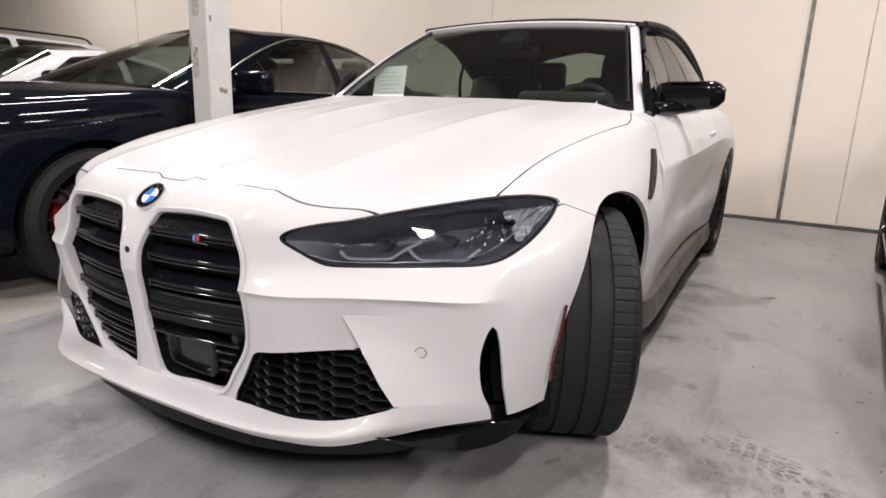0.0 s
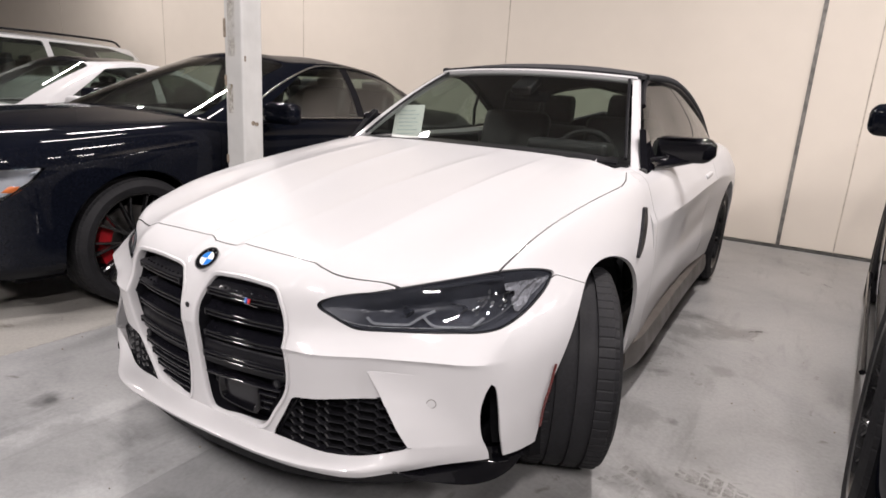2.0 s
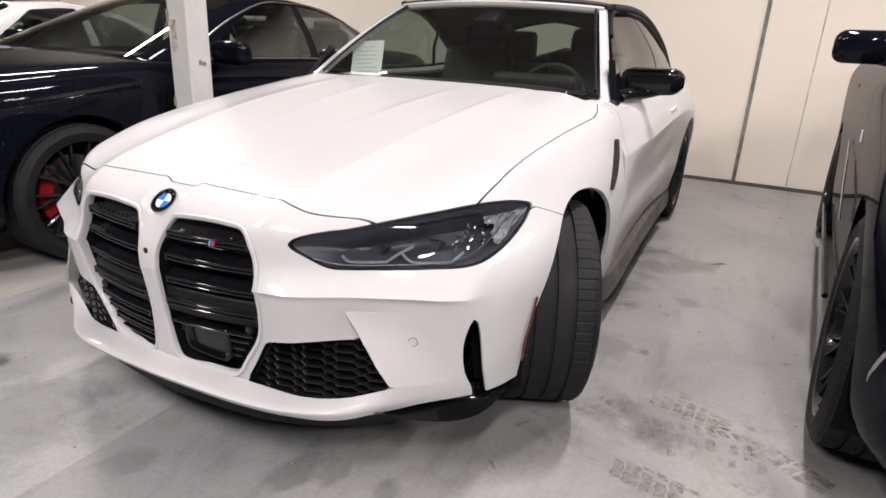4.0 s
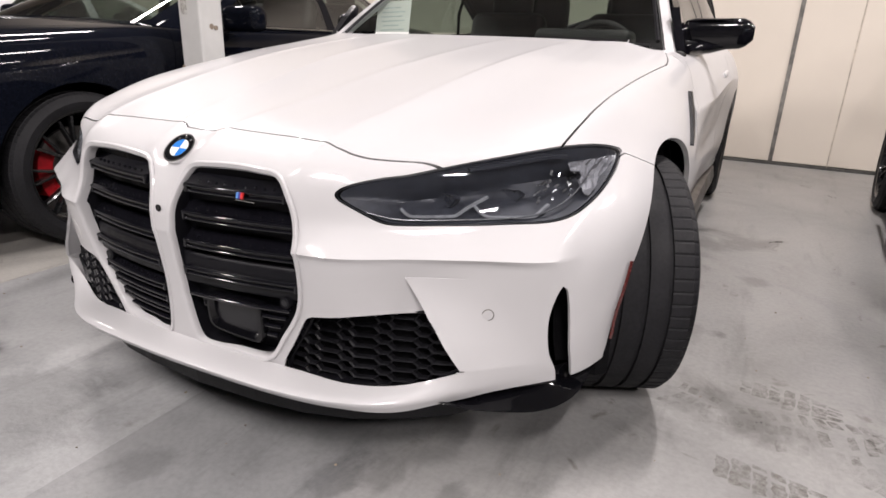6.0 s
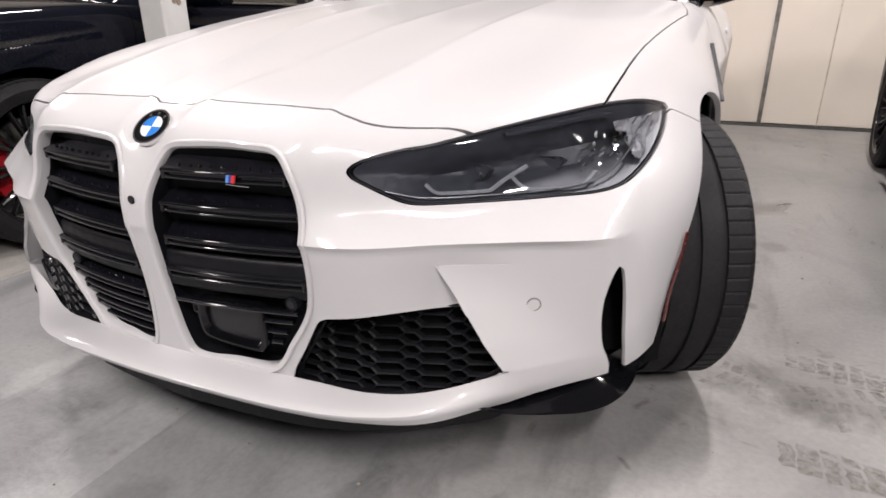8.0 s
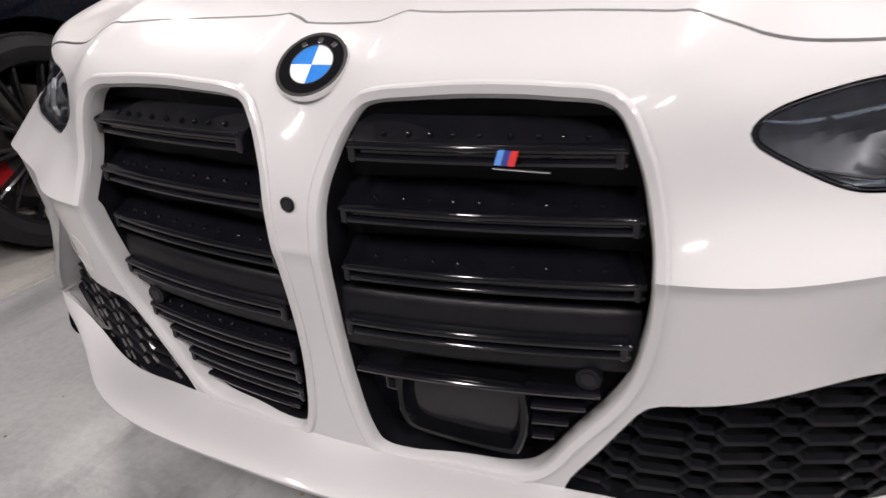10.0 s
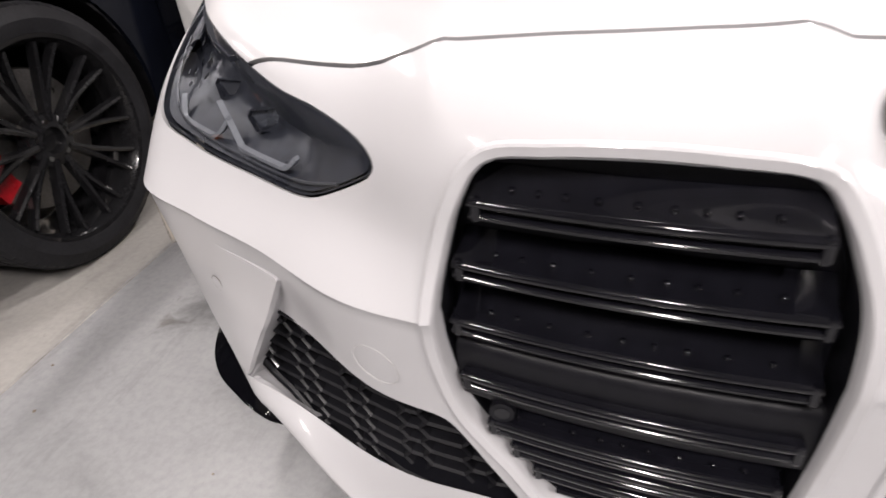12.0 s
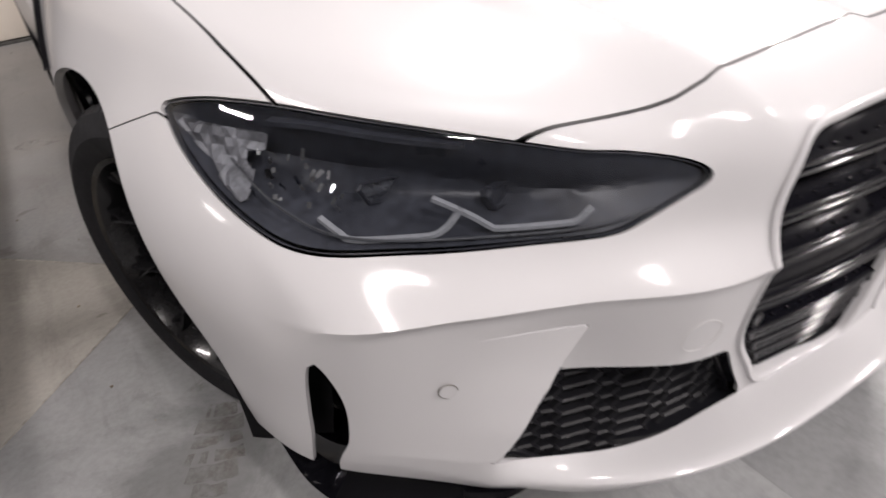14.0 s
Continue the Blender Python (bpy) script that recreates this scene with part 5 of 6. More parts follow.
    # low tray added to block light and darken the floor under the nose
    plan = [(0, -.030), (.18, -.020), (.30, -.004), (.42, .034), (.53, .098), (.61, .162), (.65, .22), (.65, .40), (.56, .75), (0, .75)]
    plan = plan + [(-x, y) for x, y in plan[-2:0:-1]]
    part("undertray", slab_outline(plan, .10, lambda p, q, d: (p * (.985 if d == 0 else 1), q + (.012 if d == 0 else 0), .150 + d)), M_SATIN, car, "black tray added behind the lip to deepen the shade under the nose")
    for y in (ARCH_F[0], ARCH_R[0]):
        for side in (1, -1):
            prof = [(.50 * side, .10), (.50 * side, .41), (.86 * side, .415), (.885 * side, ARCH - .002)]
            bm = lathe(prof, 40)
            bmesh.ops.translate(bm, vec=(0, y, .335), verts=bm.verts)
            cut = [v for v in bm.verts if v.co.z < .20]
            bmesh.ops.delete(bm, geom=cut, context="VERTS")
            part("wheel_housing", bm, M_CAVITY, car)


build_flank(white_car)


def tyre_mesh(R, width, rim_r, n=480):
    """A road tyre on the x axis, outside at +x, with ribs, grooves and shoulder cuts."""
    w = width / 2
    prof = [(-w * .93, rim_r), (-w, rim_r + .02), (-w * 1.03, (R + rim_r) / 2), (-w * .97, R - .028), (-w * .90, R - .010), (-w * .80, R - .003)]
    marks = [None] * len(prof)
    def rib(a, b, shoulder=0):
        prof.extend([(a, R), (b, R)])
        marks.extend([shoulder] * 2)
    def gap(a, b):
        prof.extend([(a, R - .007), (b, R - .007)])
        marks.extend([None] * 2)
    rib(-w * .78, -w * .50, -1)
    gap(-w * .495, -w * .41)
    rib(-w * .405, -w * .05, 0)
    gap(-w * .045, w * .03)
    rib(w * .035, w * .36, 0)
    gap(w * .365, w * .44)
    rib(w * .445, w * .79, 1)
    tail = [(w * .80, R - .003), (w * .90, R - .010), (w * .97, R - .028), (w * 1.03, (R + rim_r) / 2), (w, rim_r + .02), (w * .93, rim_r)]
    k0 = len(prof)
    prof += tail
    marks += [None] * len(tail)
    marks[4] = marks[5] = -1
    marks[k0] = marks[k0 + 1] = 1

    def radial(k, j):
        if marks[j] in (1, -1) and (k + (3 if marks[j] < 0 else 0)) % 7 == 0:
            return 1 - .0022 / R
        return 1.0
    return lathe(prof, n, radial=radial)


def build_wheel(car, at, side, steer, R=.338, width=.275, rim_r=.245, spokes=10, caliper=M_SATIN, name="wheel", label="black split-spoke wheel", slim=False):
    """Wheel with tyre, rim, split spokes, disc and caliper; outer face to +x before turning."""
    w = new(name)
    w.parent = car
    w["label"] = label
    m = pose(*at) @ pose(0, 0, 0, 0, 0, steer) @ (Matrix() if side > 0 else pose(0, 0, 0, 0, 0, 180))
    w.matrix_local = m
    part("tyre", tyre_mesh(R, width, rim_r), M_RUBBER, w, "black road tyre", True, 25)
    h = width / 2
    part("rim", lathe([(-h * .9, rim_r + .004), (-h * .88, rim_r - .012), (-h * .4, rim_r - .035), (h * .55, rim_r - .022), (h * .80, rim_r - .012), (h * .93, rim_r - .004), (h * .96, rim_r + .006), (h * .90, rim_r + .012)], 72), M_RIM, w, "", True)
    part("brake_disc", lathe([(h * .10, .06), (h * .10, .185), (h * .02, .19), (-h * .06, .185), (-h * .06, .06)], 48), M_DISC, w, "", True)
    bm = bmesh.new()
    A = []
    for k in range(13):
        a = radians(-31 + 62 * k / 12) + math.pi * .5
        A.append([bm.verts.new((x, r * math.cos(a) , r * math.sin(a))) for x, r in ((h * .34, .135), (h * .34, .200), (-h * .2, .205), (-h * .2, .13))])
    for p, q in zip(A, A[1:]):
        for j in range(4):
            bm.faces.new((p[j], p[(j + 1) % 4], q[(j + 1) % 4], q[j]))
    bm.faces.new(A[0]); bm.faces.new(A[-1][::-1])
    bmesh.ops.rotate(bm, cent=(0, 0, 0), matrix=Matrix.Rotation(radians(180 if side > 0 else 0) - radians(90) , 3, "X"), verts=bm.verts)
    part("caliper", bm, caliper, w)
    part("hub", lathe([(h * .50, .0), (h * .52, .030), (h * .50, .034), (h * .62, .036), (h * .55, .070), (h * .3, .078)], 32), M_RIM, w, "", True)
    for k in range(spokes):
        a0 = 2 * math.pi * k / spokes
        for d in ((-.30, .30) if slim else (-.10, .10)):
            P = []
            for s in np.linspace(0, 1, 7):
                r = .052 + (rim_r - .066) * s
                a = a0 + d * (s**.8) * 1.25
                P.append((h * (.58 + .24 * s**2), r * math.cos(a), r * math.sin(a)))
            wd = [(.0075 if slim else .010) - .003 * s for s in np.linspace(0, 1, 7)]
            one = bmesh.new()
            rings = []
            for i, p in enumerate(P):
                q = P[min(i + 1, 6)] if i < 6 else P[6]
                pa = P[max(i - 1, 0)]
                t = (Vector(q) - Vector(pa)).normalized()
                sd = t.cross(Vector((1, 0, 0))).normalized()
                rings.append([one.verts.new(Vector(p) + sd * a_ * wd[i] + Vector((b_, 0, 0))) for a_, b_ in ((-1, -.022), (-.8, .002), (0, .006), (.8, .002), (1, -.022))])
            for A_, B_ in zip(rings, rings[1:]):
                for j in range(5):
                    one.faces.new((A_[j], A_[(j + 1) % 5], B_[(j + 1) % 5], B_[j]))
            part("spoke", one, M_RIM, w, "", True, 30)
    for k in range(5):
        a = 2 * math.pi * k / 5 + .3
        part("wheel_bolt", tube([(h * .48, .050 * math.cos(a), .050 * math.sin(a)), (h * .60, .050 * math.cos(a), .050 * math.sin(a))], .008, 8), M_CHROME, w)
    return w


STEER, STEER_OUT = 26.0, 21.0
build_wheel(white_car, (.795, ARCH_F[0], .338), 1, STEER, slim=True)
build_wheel(white_car, (-.757, ARCH_F[0], .338), -1, STEER_OUT, slim=True)
build_wheel(white_car, (.80, ARCH_R[0], .340), 1, 0, R=.340, width=.285, slim=True)
build_wheel(white_car, (-.80, ARCH_R[0], .340), -1, 0, R=.340, width=.285, slim=True)


def build_cabin(car):
    base = lambda s: np.array([.745 * s, 1.545 + .06 * s * s, .980 + .006 * (1 - s * s)])
    top = lambda s: np.array([.560 * s, 2.125 + .05 * s * s, 1.362 - .020 * s * s])
    sv = np.linspace(-1, 1, 33)
    G = np.array([[base(s) * (1 - t) + top(s) * t + np.array([0, -.02, .03]) * 4 * t * (1 - t) * .5 for s in sv * .955] for t in np.linspace(0.02, .985, 20)])
    g = from_arrays("windscreen", G.reshape(-1, 3), grid_faces(20, 33), M_GLASS, car, "large raked windscreen")
    g.visible_shadow = False
    for side in (1, -1):
        P = [tuple(base(side) * (1 - t) + top(side) * t + np.array([0, -.02, .03]) * 2 * t * (1 - t)) for t in np.linspace(-.12, 1.03, 14)]
        part("windscreen_pillar", sweep(P, [(-.006, -.03), (.030, -.045), (.036, -.014), (.026, .003), (-.004, .006)] if side > 0 else [(.006, -.03), (-.030, -.045), (-.036, -.014), (-.026, .003), (.004, .006)], frame_z=(0, -.5, .86)), M_WHITE, car, "", True)
        P = [tuple(base(side * .965) * (1 - t) + top(side * .965) * t + np.array([0, -.022, .032]) * 2 * t * (1 - t) + np.array([0, -.003, .005])) for t in np.linspace(0, 1, 14)]
        part("pillar_seal", tube(P, .0075, 8), M_SATIN, car, "", True)
    P = [tuple(top(s) + np.array([0, .010, .004])) for s in np.linspace(-1.03, 1.03, 30)]
    part("windscreen_header", sweep(P, [(-.022, -.025), (.020, -.018), (.028, .004), (.010, .014), (-.02, .012)]), M_WHITE, car, "", True)
    P = [tuple(base(s) + np.array([0, -.008, -.012])) for s in np.linspace(-.93, .93, 30)]
    part("cowl", sweep(P, [(-.03, -.03), (.05, -.03), (.05, .0), (-.01, .008), (-.03, .006)]), M_SATIN, car, "black scuttle panel", True)
    # fabric roof
    rail = spline([(.596, 2.175, 1.366), (.655, 2.38, 1.372), (.690, 2.60, 1.358), (.728, 2.82, 1.302), (.766, 3.10, 1.192), (.790, 3.39, 1.045)], 40)
    crown = spline([(0, 2.15, 1.392), (0, 2.38, 1.424), (0, 2.80, 1.432), (0, 3.12, 1.395), (0, 3.45, 1.27), (0, 3.78, 1.04)], 40)
    G = np.array([[np.array([r[0] * (1 - s), r[1] + (c[1] - r[1]) * s, c[2] - (c[2] - r[2]) * (1 - s) ** 2.2]) for s in np.linspace(0, 1, 14)] for r, c in zip(rail, crown)])
    V, F = G.reshape(-1, 3), [tuple(f) for f in grid_faces(40, 14, flip=True)]
    hole = np.array([(0, 3.28), (.27, 3.27), (.33, 3.30), (.37, 3.50), (.31, 3.57), (0, 3.60), (-.3, 3.60), (-.3, 3.28)])
    sd = outline_distance(smooth_outline(hole, 80), V[:, :2])
    rV, rF = clip(V, F, sd + .001)
    V, F = clip(V, F, .001 - sd)
    panel("fabric_roof", *mirrored(V, F), M_CLOTH, car, "taut black fabric roof", .02)
    q = panel("rear_window", *mirrored(rV, rF), M_GLASS, car, "", 0)
    q.visible_shadow = False
    for side in (1, -1):
        m = np.array([side, 1, 1])
        part("roof_edge", tube([tuple((r + np.array([-.004, 0, -.010])) * m) for r in rail[2:]], .019, 10), M_CLOTH, car, "", True)
        belt = spline([(.79, 1.66, .990), (.825, 2.1, .990), (.835, 2.6, .995), (.815, 3.05, 1.010), (.79, 3.36, 1.030)], 30)
        rl = spline([(.775, 1.68, 1.03), (.615, 2.20, 1.328), (.660, 2.42, 1.338), (.695, 2.62, 1.320), (.730, 2.84, 1.260), (.768, 3.10, 1.156), (.788, 3.36, 1.037)], 30)
        G = np.array([[(b * (1 - t) + r * t) + np.array([.02, 0, 0]) * 4 * t * (1 - t) for t in np.linspace(0, 1, 8)] for b, r in zip(belt, rl)])
        g = from_arrays("side_window", (G * m).reshape(-1, 3), grid_faces(30, 8, flip=side > 0), M_GLASS, car)
        g.visible_shadow = False
        part("window_rail", tube([tuple(r * m) for r in rl[4:]], .013, 8), M_SATIN, car, "", True)
        part("belt_strip", tube([tuple((b + np.array([.012, 0, -.006])) * m) for b in belt], .010, 8), M_SATIN, car, "", True)
        a, b = np.array([.815, 3.02, 1.0]) * m, np.array([.685, 2.84, 1.262]) * m
        part("window_divider", tube([tuple(a), tuple((a + b) / 2 + np.array([.02, 0, 0]) * m), tuple(b)], .011, 8), M_SATIN, car, "", True)
        # door mirror
        bm = bmesh.new()
        rings = []
        for s in np.linspace(0, 1, 12):
            x = .785 + .247 * s
            hh = .066 * (1 - .12 * s) * (1 - max(0, (s - .80) / .2) ** 2 * .55) * (1 if s > .05 else .9)
            dd = .065 * (1 - .25 * s) * (1 - max(0, (s - .80) / .2) ** 2 * .6)
            rings.append([bm.verts.new((x * side, 1.955 + .02 * s + dd * (abs(math.cos(a)) ** .6) * (1 if math.cos(a) > 0 else -1) * (.6 if math.cos(a) > 0 else 1), 1.020 + .012 * s + hh * (abs(math.sin(a)) ** .6) * (1 if math.sin(a) > 0 else -1))) for a in np.linspace(0, 2 * math.pi, 24, endpoint=False)])
        for A, B in zip(rings, rings[1:]):
            for j in range(24):
                bm.faces.new((A[j], A[(j + 1) % 24], B[(j + 1) % 24], B[j]))
        bm.faces.new(rings[0])
        bm.faces.new(rings[-1][::-1])
        mirror = part("door_mirror", bm, M_GLOSSBLACK, car, "gloss black door mirror", True)
        part("mirror_stalk", tube([(.80 * side, 1.68, .955), (.825 * side, 1.80, .962), (.865 * side, 1.92, .970), (.94 * side, 1.955, .985)], [.034, .036, .034, .024], 10, flat=.7), M_GLOSSBLACK, mirror, "", True)
        part("mirror_fin", tube([(.750 * side, 1.915, 1.070), (.84 * side, 1.905, 1.076), (.95 * side, 1.915, 1.082)], [.006, .011, .006], 8, flat=.5), M_GLOSSBLACK, mirror, "", True)
        part("mirror_glass", box((.15, .004, .085), (.935 * side, 1.998, 1.032), .001), M_MIRROR, mirror)
        part("mirror_foot", slab_outline([(1.575, .935), (1.64, .945), (1.90, .975), (1.92, .993), (1.76, 1.0), (1.735, 1.095), (1.710, 1.112), (1.665, 1.06)], .03, lambda p, q, d: ((.826 - .36 * (q - .94) - d) * side, p, q)), M_GLOSSBLACK, mirror)
        # front seat
        seat = new("front_seat")
        seat.parent = car
        seat["label"] = "black leather sports seat with headrest"
        x = .37 * side
        part("cushion", box((.50, .52, .16), (x, 2.42, .52), .06, segments=4), M_LEATHER, seat, "", True)
        part("backrest", box((.48, .14, .62), (x, 2.76, .84), .06, pose(0, 0, 0, -16), segments=4), M_LEATHER, seat, "", True)
        part("headrest", box((.26, .09, .19), (x, 2.88, 1.185), .04, pose(0, 0, 0, -12), segments=4), M_LEATHER, seat, "", True)
        for o in (-.06, .06):
            part("headrest_post", tube([(x + o, 2.86, 1.05), (x + o, 2.88, 1.13)], .007, 8), M_CHROME, seat)
        part("rear_headrest", box((.24, .09, .20), (x * .66, 3.28, 1.165), .04, segments=3), M_LEATHER, car, "", True)
    part("cabin_tub", box((1.56, 1.95, .06), (0, 2.55, .36), .02), M_CAVITY, car)
    for x in (-.80, .80):
        part("door_card", box((.05, 1.5, .55), (x, 2.3, .68), .02), M_LEATHER, car)
    P = spline([(-.76, 1.80, .925), (-.4, 1.74, .945), (0, 1.72, .950), (.4, 1.74, .955), (.76, 1.80, .925)], 30)
    part("dashboard", sweep(P, [(-.20, -.18), (.24, -.18), (.26, -.04), (.16, .02), (-.10, .03), (-.18, -.03)]), M_LEATHER, car, "black padded dashboard", True)
    part("firewall", box((1.5, .06, .60), (0, 1.55, .66), .01), M_CAVITY, car)
    part("rear_bench", box((1.2, .16, .55), (0, 3.34, .78), .06, pose(0, 0, 0, -14), segments=3), M_LEATHER, car, "", True)
    # steering wheel
    c = Vector((.37, 2.06, .90))
    tilt = pose(0, 0, 0, 68)
    ringp = [c + (tilt @ Vector((.182 * math.cos(t), .182 * math.sin(t), 0))) for t in np.linspace(0, 2 * math.pi, 40, endpoint=False)]
    wheel_ = part("steering_wheel", tube(ringp, .016, 10, closed=True), M_LEATHER, car, "black leather steering wheel", True)
    part("wheel_boss", box((.13, .12, .04), tuple(c), .02, tilt), M_SATIN, wheel_)
    for q in ((-.17, 0), (.17, 0), (0, -.17)):
        part("wheel_spoke", tube([c, c + (tilt @ Vector((*q, 0)))], .012, 8), M_SATIN, wheel_)
    part("instrument_hood", box((.42, .16, .09), (.37, 1.86, .985), .03, segments=3), M_LEATHER, car, "", True)
    part("interior_mirror", box((.24, .05, .065), (.0, 2.16, 1.235), .02, segments=3), M_GLOSSBLACK, car, "frameless rear-view mirror", True)
    part("mirror_pod", box((.12, .16, .05), (.0, 2.10, 1.290), .015, pose(0, 0, 0, 25), segments=3), M_SATIN, car, "", True)


build_cabin(white_car)

# paper notice behind the windscreen, on the dashboard
paper = thing("paper_notice", "white printed paper notice leaning behind the windscreen", "paper", at=(-.605, 1.84, 1.045))
tilt = pose(0, 0, 0, 62, -4, 14)
part("sheet", box((.175, .225, .002), (0, 0, 0), 0, tilt), M_PAPER, paper)
for i in range(7):
    wd = (.09, .12, .11, .12, .08, .12, .10)[i]
    part("print_line", box((wd, .006, .001), (0, 0, 0), 0, tilt @ Matrix.Translation((-.01 + .01 * (i % 2), .075 - .024 * i, .0016))), M_INK, paper)


# ---------- neighbouring cars: lofted bodies with cut openings ----------
def car_shell(name, label, at, paint, L, W, H, belt, hood_z, deck_z, axle_f, axle_r, tyre_r, cab, group="parked cars", heading=0.0, glass=M_DARKGLASS, caliper=M_SATIN, trim=M_SATIN, low=.24, lamp_drop=.16, mirror_out=.19, seat=M_LEATHER, roof=None):
    """A parked car, nose at y = 0 towards -y. cab: y of windscreen foot, its head, roof end, rear glass foot."""
    car = thing(name, label, "car", group)
    w = W / 2
    ys = np.concatenate([np.linspace(0, .5, 16), np.linspace(.55, L - .5, 60), np.linspace(L - .45, L, 14)])
    rows = []
    for y in ys:
        nose = np.clip(y / .75, 0, 1)
        tail = np.clip((L - y) / .6, 0, 1)
        k = (1 - (1 - nose) ** 2.6) * .36 + .64
        kt = (1 - (1 - tail) ** 2.4) * .30 + .70
        hw = w * min(k, kt)
        top = np.interp(y, [0, .10, .35, cab[0], cab[3], L - .3, L], [hood_z - .18, hood_z - .10, hood_z - .03, belt + .03, deck_z + .02, deck_z, deck_z - .18])
        sh = np.interp(y, [0, .35, cab[0], cab[3], L], [hood_z - .22, hood_z - .10, belt - .02, belt + .01, deck_z - .16])
        sec = [(hw * .90, low), (hw * .965, low + .07), (hw * .985, (low + sh) * .48), (hw, sh - .16), (hw * .985, sh - .05), (hw * .93, sh + .01), (hw * .78, top - .015), (hw * .4, top + .008), (0, top + .015)]
        rows.append(spline([(x, y, z) for x, z in sec], 56))
    G = np.array(rows).transpose(1, 0, 2)
    V, F = G.reshape(-1, 3), [tuple(f) for f in grid_faces(G.shape[0], G.shape[1])]
    for ya in (axle_f, axle_r):
        V, F = clip(V, F, np.where(V[:, 0] > w * .55, tyre_r + .045 - np.hypot(V[:, 1] - ya, V[:, 2] - tyre_r), -1.0))
    inner = np.array([(0, cab[0] + .12), (w * .70, cab[0] + .16), (w * .76, cab[0] + .5), (w * .76, cab[3] - .5), (w * .62, cab[3] - .15), (0, cab[3] - .12), (-w, cab[3] - .12), (-w, cab[0] + .12)])
    V, F = clip(V, F, -outline_distance(inner, V[:, :2]))
    hood_line = np.array([(0, .42), (w * .5, .46), (w * .72, .62), (w * .80, cab[0] - .1), (w * .7, cab[0] + .2), (-w, cab[0] + .2), (-w, .42)])
    sd = np.where(V[:, 2] > hood_z - .14, outline_distance(hood_line, V[:, :2]), 1.0)
    hV, hF = clip(V, F, sd + .002)
    V, F = clip(V, F, .002 - sd)
    doors = []
    y0, y1, y2 = cab[0] + .12, (cab[0] + cab[3]) / 2 - .02, cab[3] - .55
    for a, b in ((y0, y1), (y1 + .004, y2)):
        d = np.array([(a, low + .10), (a - .03, belt - .2), (a, belt + .06), (b, belt + .06), (b + .02, belt - .25), (b - .02, low + .10)])
        sd = np.maximum(outline_distance(d, V[:, 1:]), w * .6 - V[:, 0])
        doors.append(clip(V, F, sd + .002))
        V, F = clip(V, F, .002 - sd)
    lamp = np.array([(.04, hood_z - lamp_drop - .075), (.10, hood_z - lamp_drop + .035), (.26, hood_z - lamp_drop + .078), (.50, hood_z - lamp_drop + .092), (.44, hood_z - lamp_drop + .02), (.32, hood_z - lamp_drop - .06), (.16, hood_z - lamp_drop - .10)])
    sd = np.maximum(outline_distance(lamp, V[:, 1:]), w * .46 - V[:, 0])
    lV, lF = clip(V, F, sd + .002)
    V, F = clip(V, F, .002 - sd)
    panel("body", *mirrored(V, F), paint, car, "", .015)
    for side in (1, -1):
        mm = np.array([side, 1, 1])
        turn = lF if side > 0 else [f[::-1] for f in lF]
        unit = new("headlight")
        unit.parent = car
        unit["label"] = "clear headlight with a bright bowl"
        o = from_arrays("lens", (lV - [.002, -.002, 0]) * mm, turn, M_LENS, unit)
        o.visible_shadow = False
        middle = lV.mean(axis=0)
        from_arrays("bowl", (middle + (lV - middle) * .98 - np.array([.035, -.035, 0])) * mm, turn, M_CHROME, unit)
        for dy, r in ((-.08, .028), (.05, .034)):
            q = middle + np.array([-.012 - dy * .35, dy, .006])
            d = Vector((side * .75, -.65, 0)).to_track_quat("X", "Z").to_matrix().to_4x4()
            bm = lathe([(-.02, r), (.0, r), (.008, r * .8), (.012, 0.0)], 20)
            bmesh.ops.transform(bm, matrix=Matrix.Translation(Vector(q * mm)) @ d, verts=bm.verts)
            part("projector", bm, M_CHROME, unit, "", True)
    panel("bonnet", *mirrored(hV, hF), paint, car, "", .012)
    m = np.array([-1, 1, 1])
    for dV, dF in doors:
        for side in (1, -1):
            o = panel("door", dV if side > 0 else dV * m, dF if side > 0 else [f[::-1] for f in dF], paint, car, "", .015)
            yy = dV[:, 1].max() - .16
            part("door_handle", box((.03, .20, .026), (side * (w * .985), yy, belt - .11), .010, segments=3), trim if trim is M_CHROME else paint, o)
    # cabin: lower loop on the belt line, upper loop at the roof edge, crown
    bw, rw = w * .90, w * .66
    c0, c1, c2, c3 = cab
    lower = spline([(0, c0, belt + .025), (bw * .62, c0 + .03, belt + .02), (bw * .93, c0 + .14, belt), (bw, c0 + .55, belt), (bw, (c0 + c3) / 2, belt + .01), (bw * .97, c3 - .55, belt + .03), (bw * .80, c3 - .14, belt + .05), (bw * .5, c3 - .02, belt + .06), (0, c3, belt + .06)], 120)
    upper = spline([(0, c1, H - .035), (rw * .60, c1 + .02, H - .045), (rw * .94, c1 + .10, H - .07), (rw * 1.02, c1 + .45, H - .05), (rw * 1.02, (c1 + c2) / 2, H - .05), (rw * .98, c2 - .25, H - .075), (rw * .86, c2 - .02, H - .10), (rw * .5, c2 + .02, H - .09), (0, c2 + .03, H - .085)], 120)
    crown = spline([(0, c1 + .12, H - .018), (0, (c1 + c2) / 2, H), (0, c2 - .1, H - .05)], 120)
    G = np.array([lower * (1 - t) + upper * t + (np.array([1, 0, 1]) * (.10 * t * (1 - t)) * np.array([1, 0, .35])) * np.clip(lower[:, :1] / bw, 0, 1) for t in np.linspace(0, 1, 24)] + [upper * (1 - t) + crown * t + np.array([0, 0, .022]) * math.sin(math.pi * t) for t in np.linspace(.1, 1, 10)])
    V, F = G.reshape(-1, 3), [tuple(f) for f in grid_faces(G.shape[0], G.shape[1])]
    mid = (c0 + c3) / 2
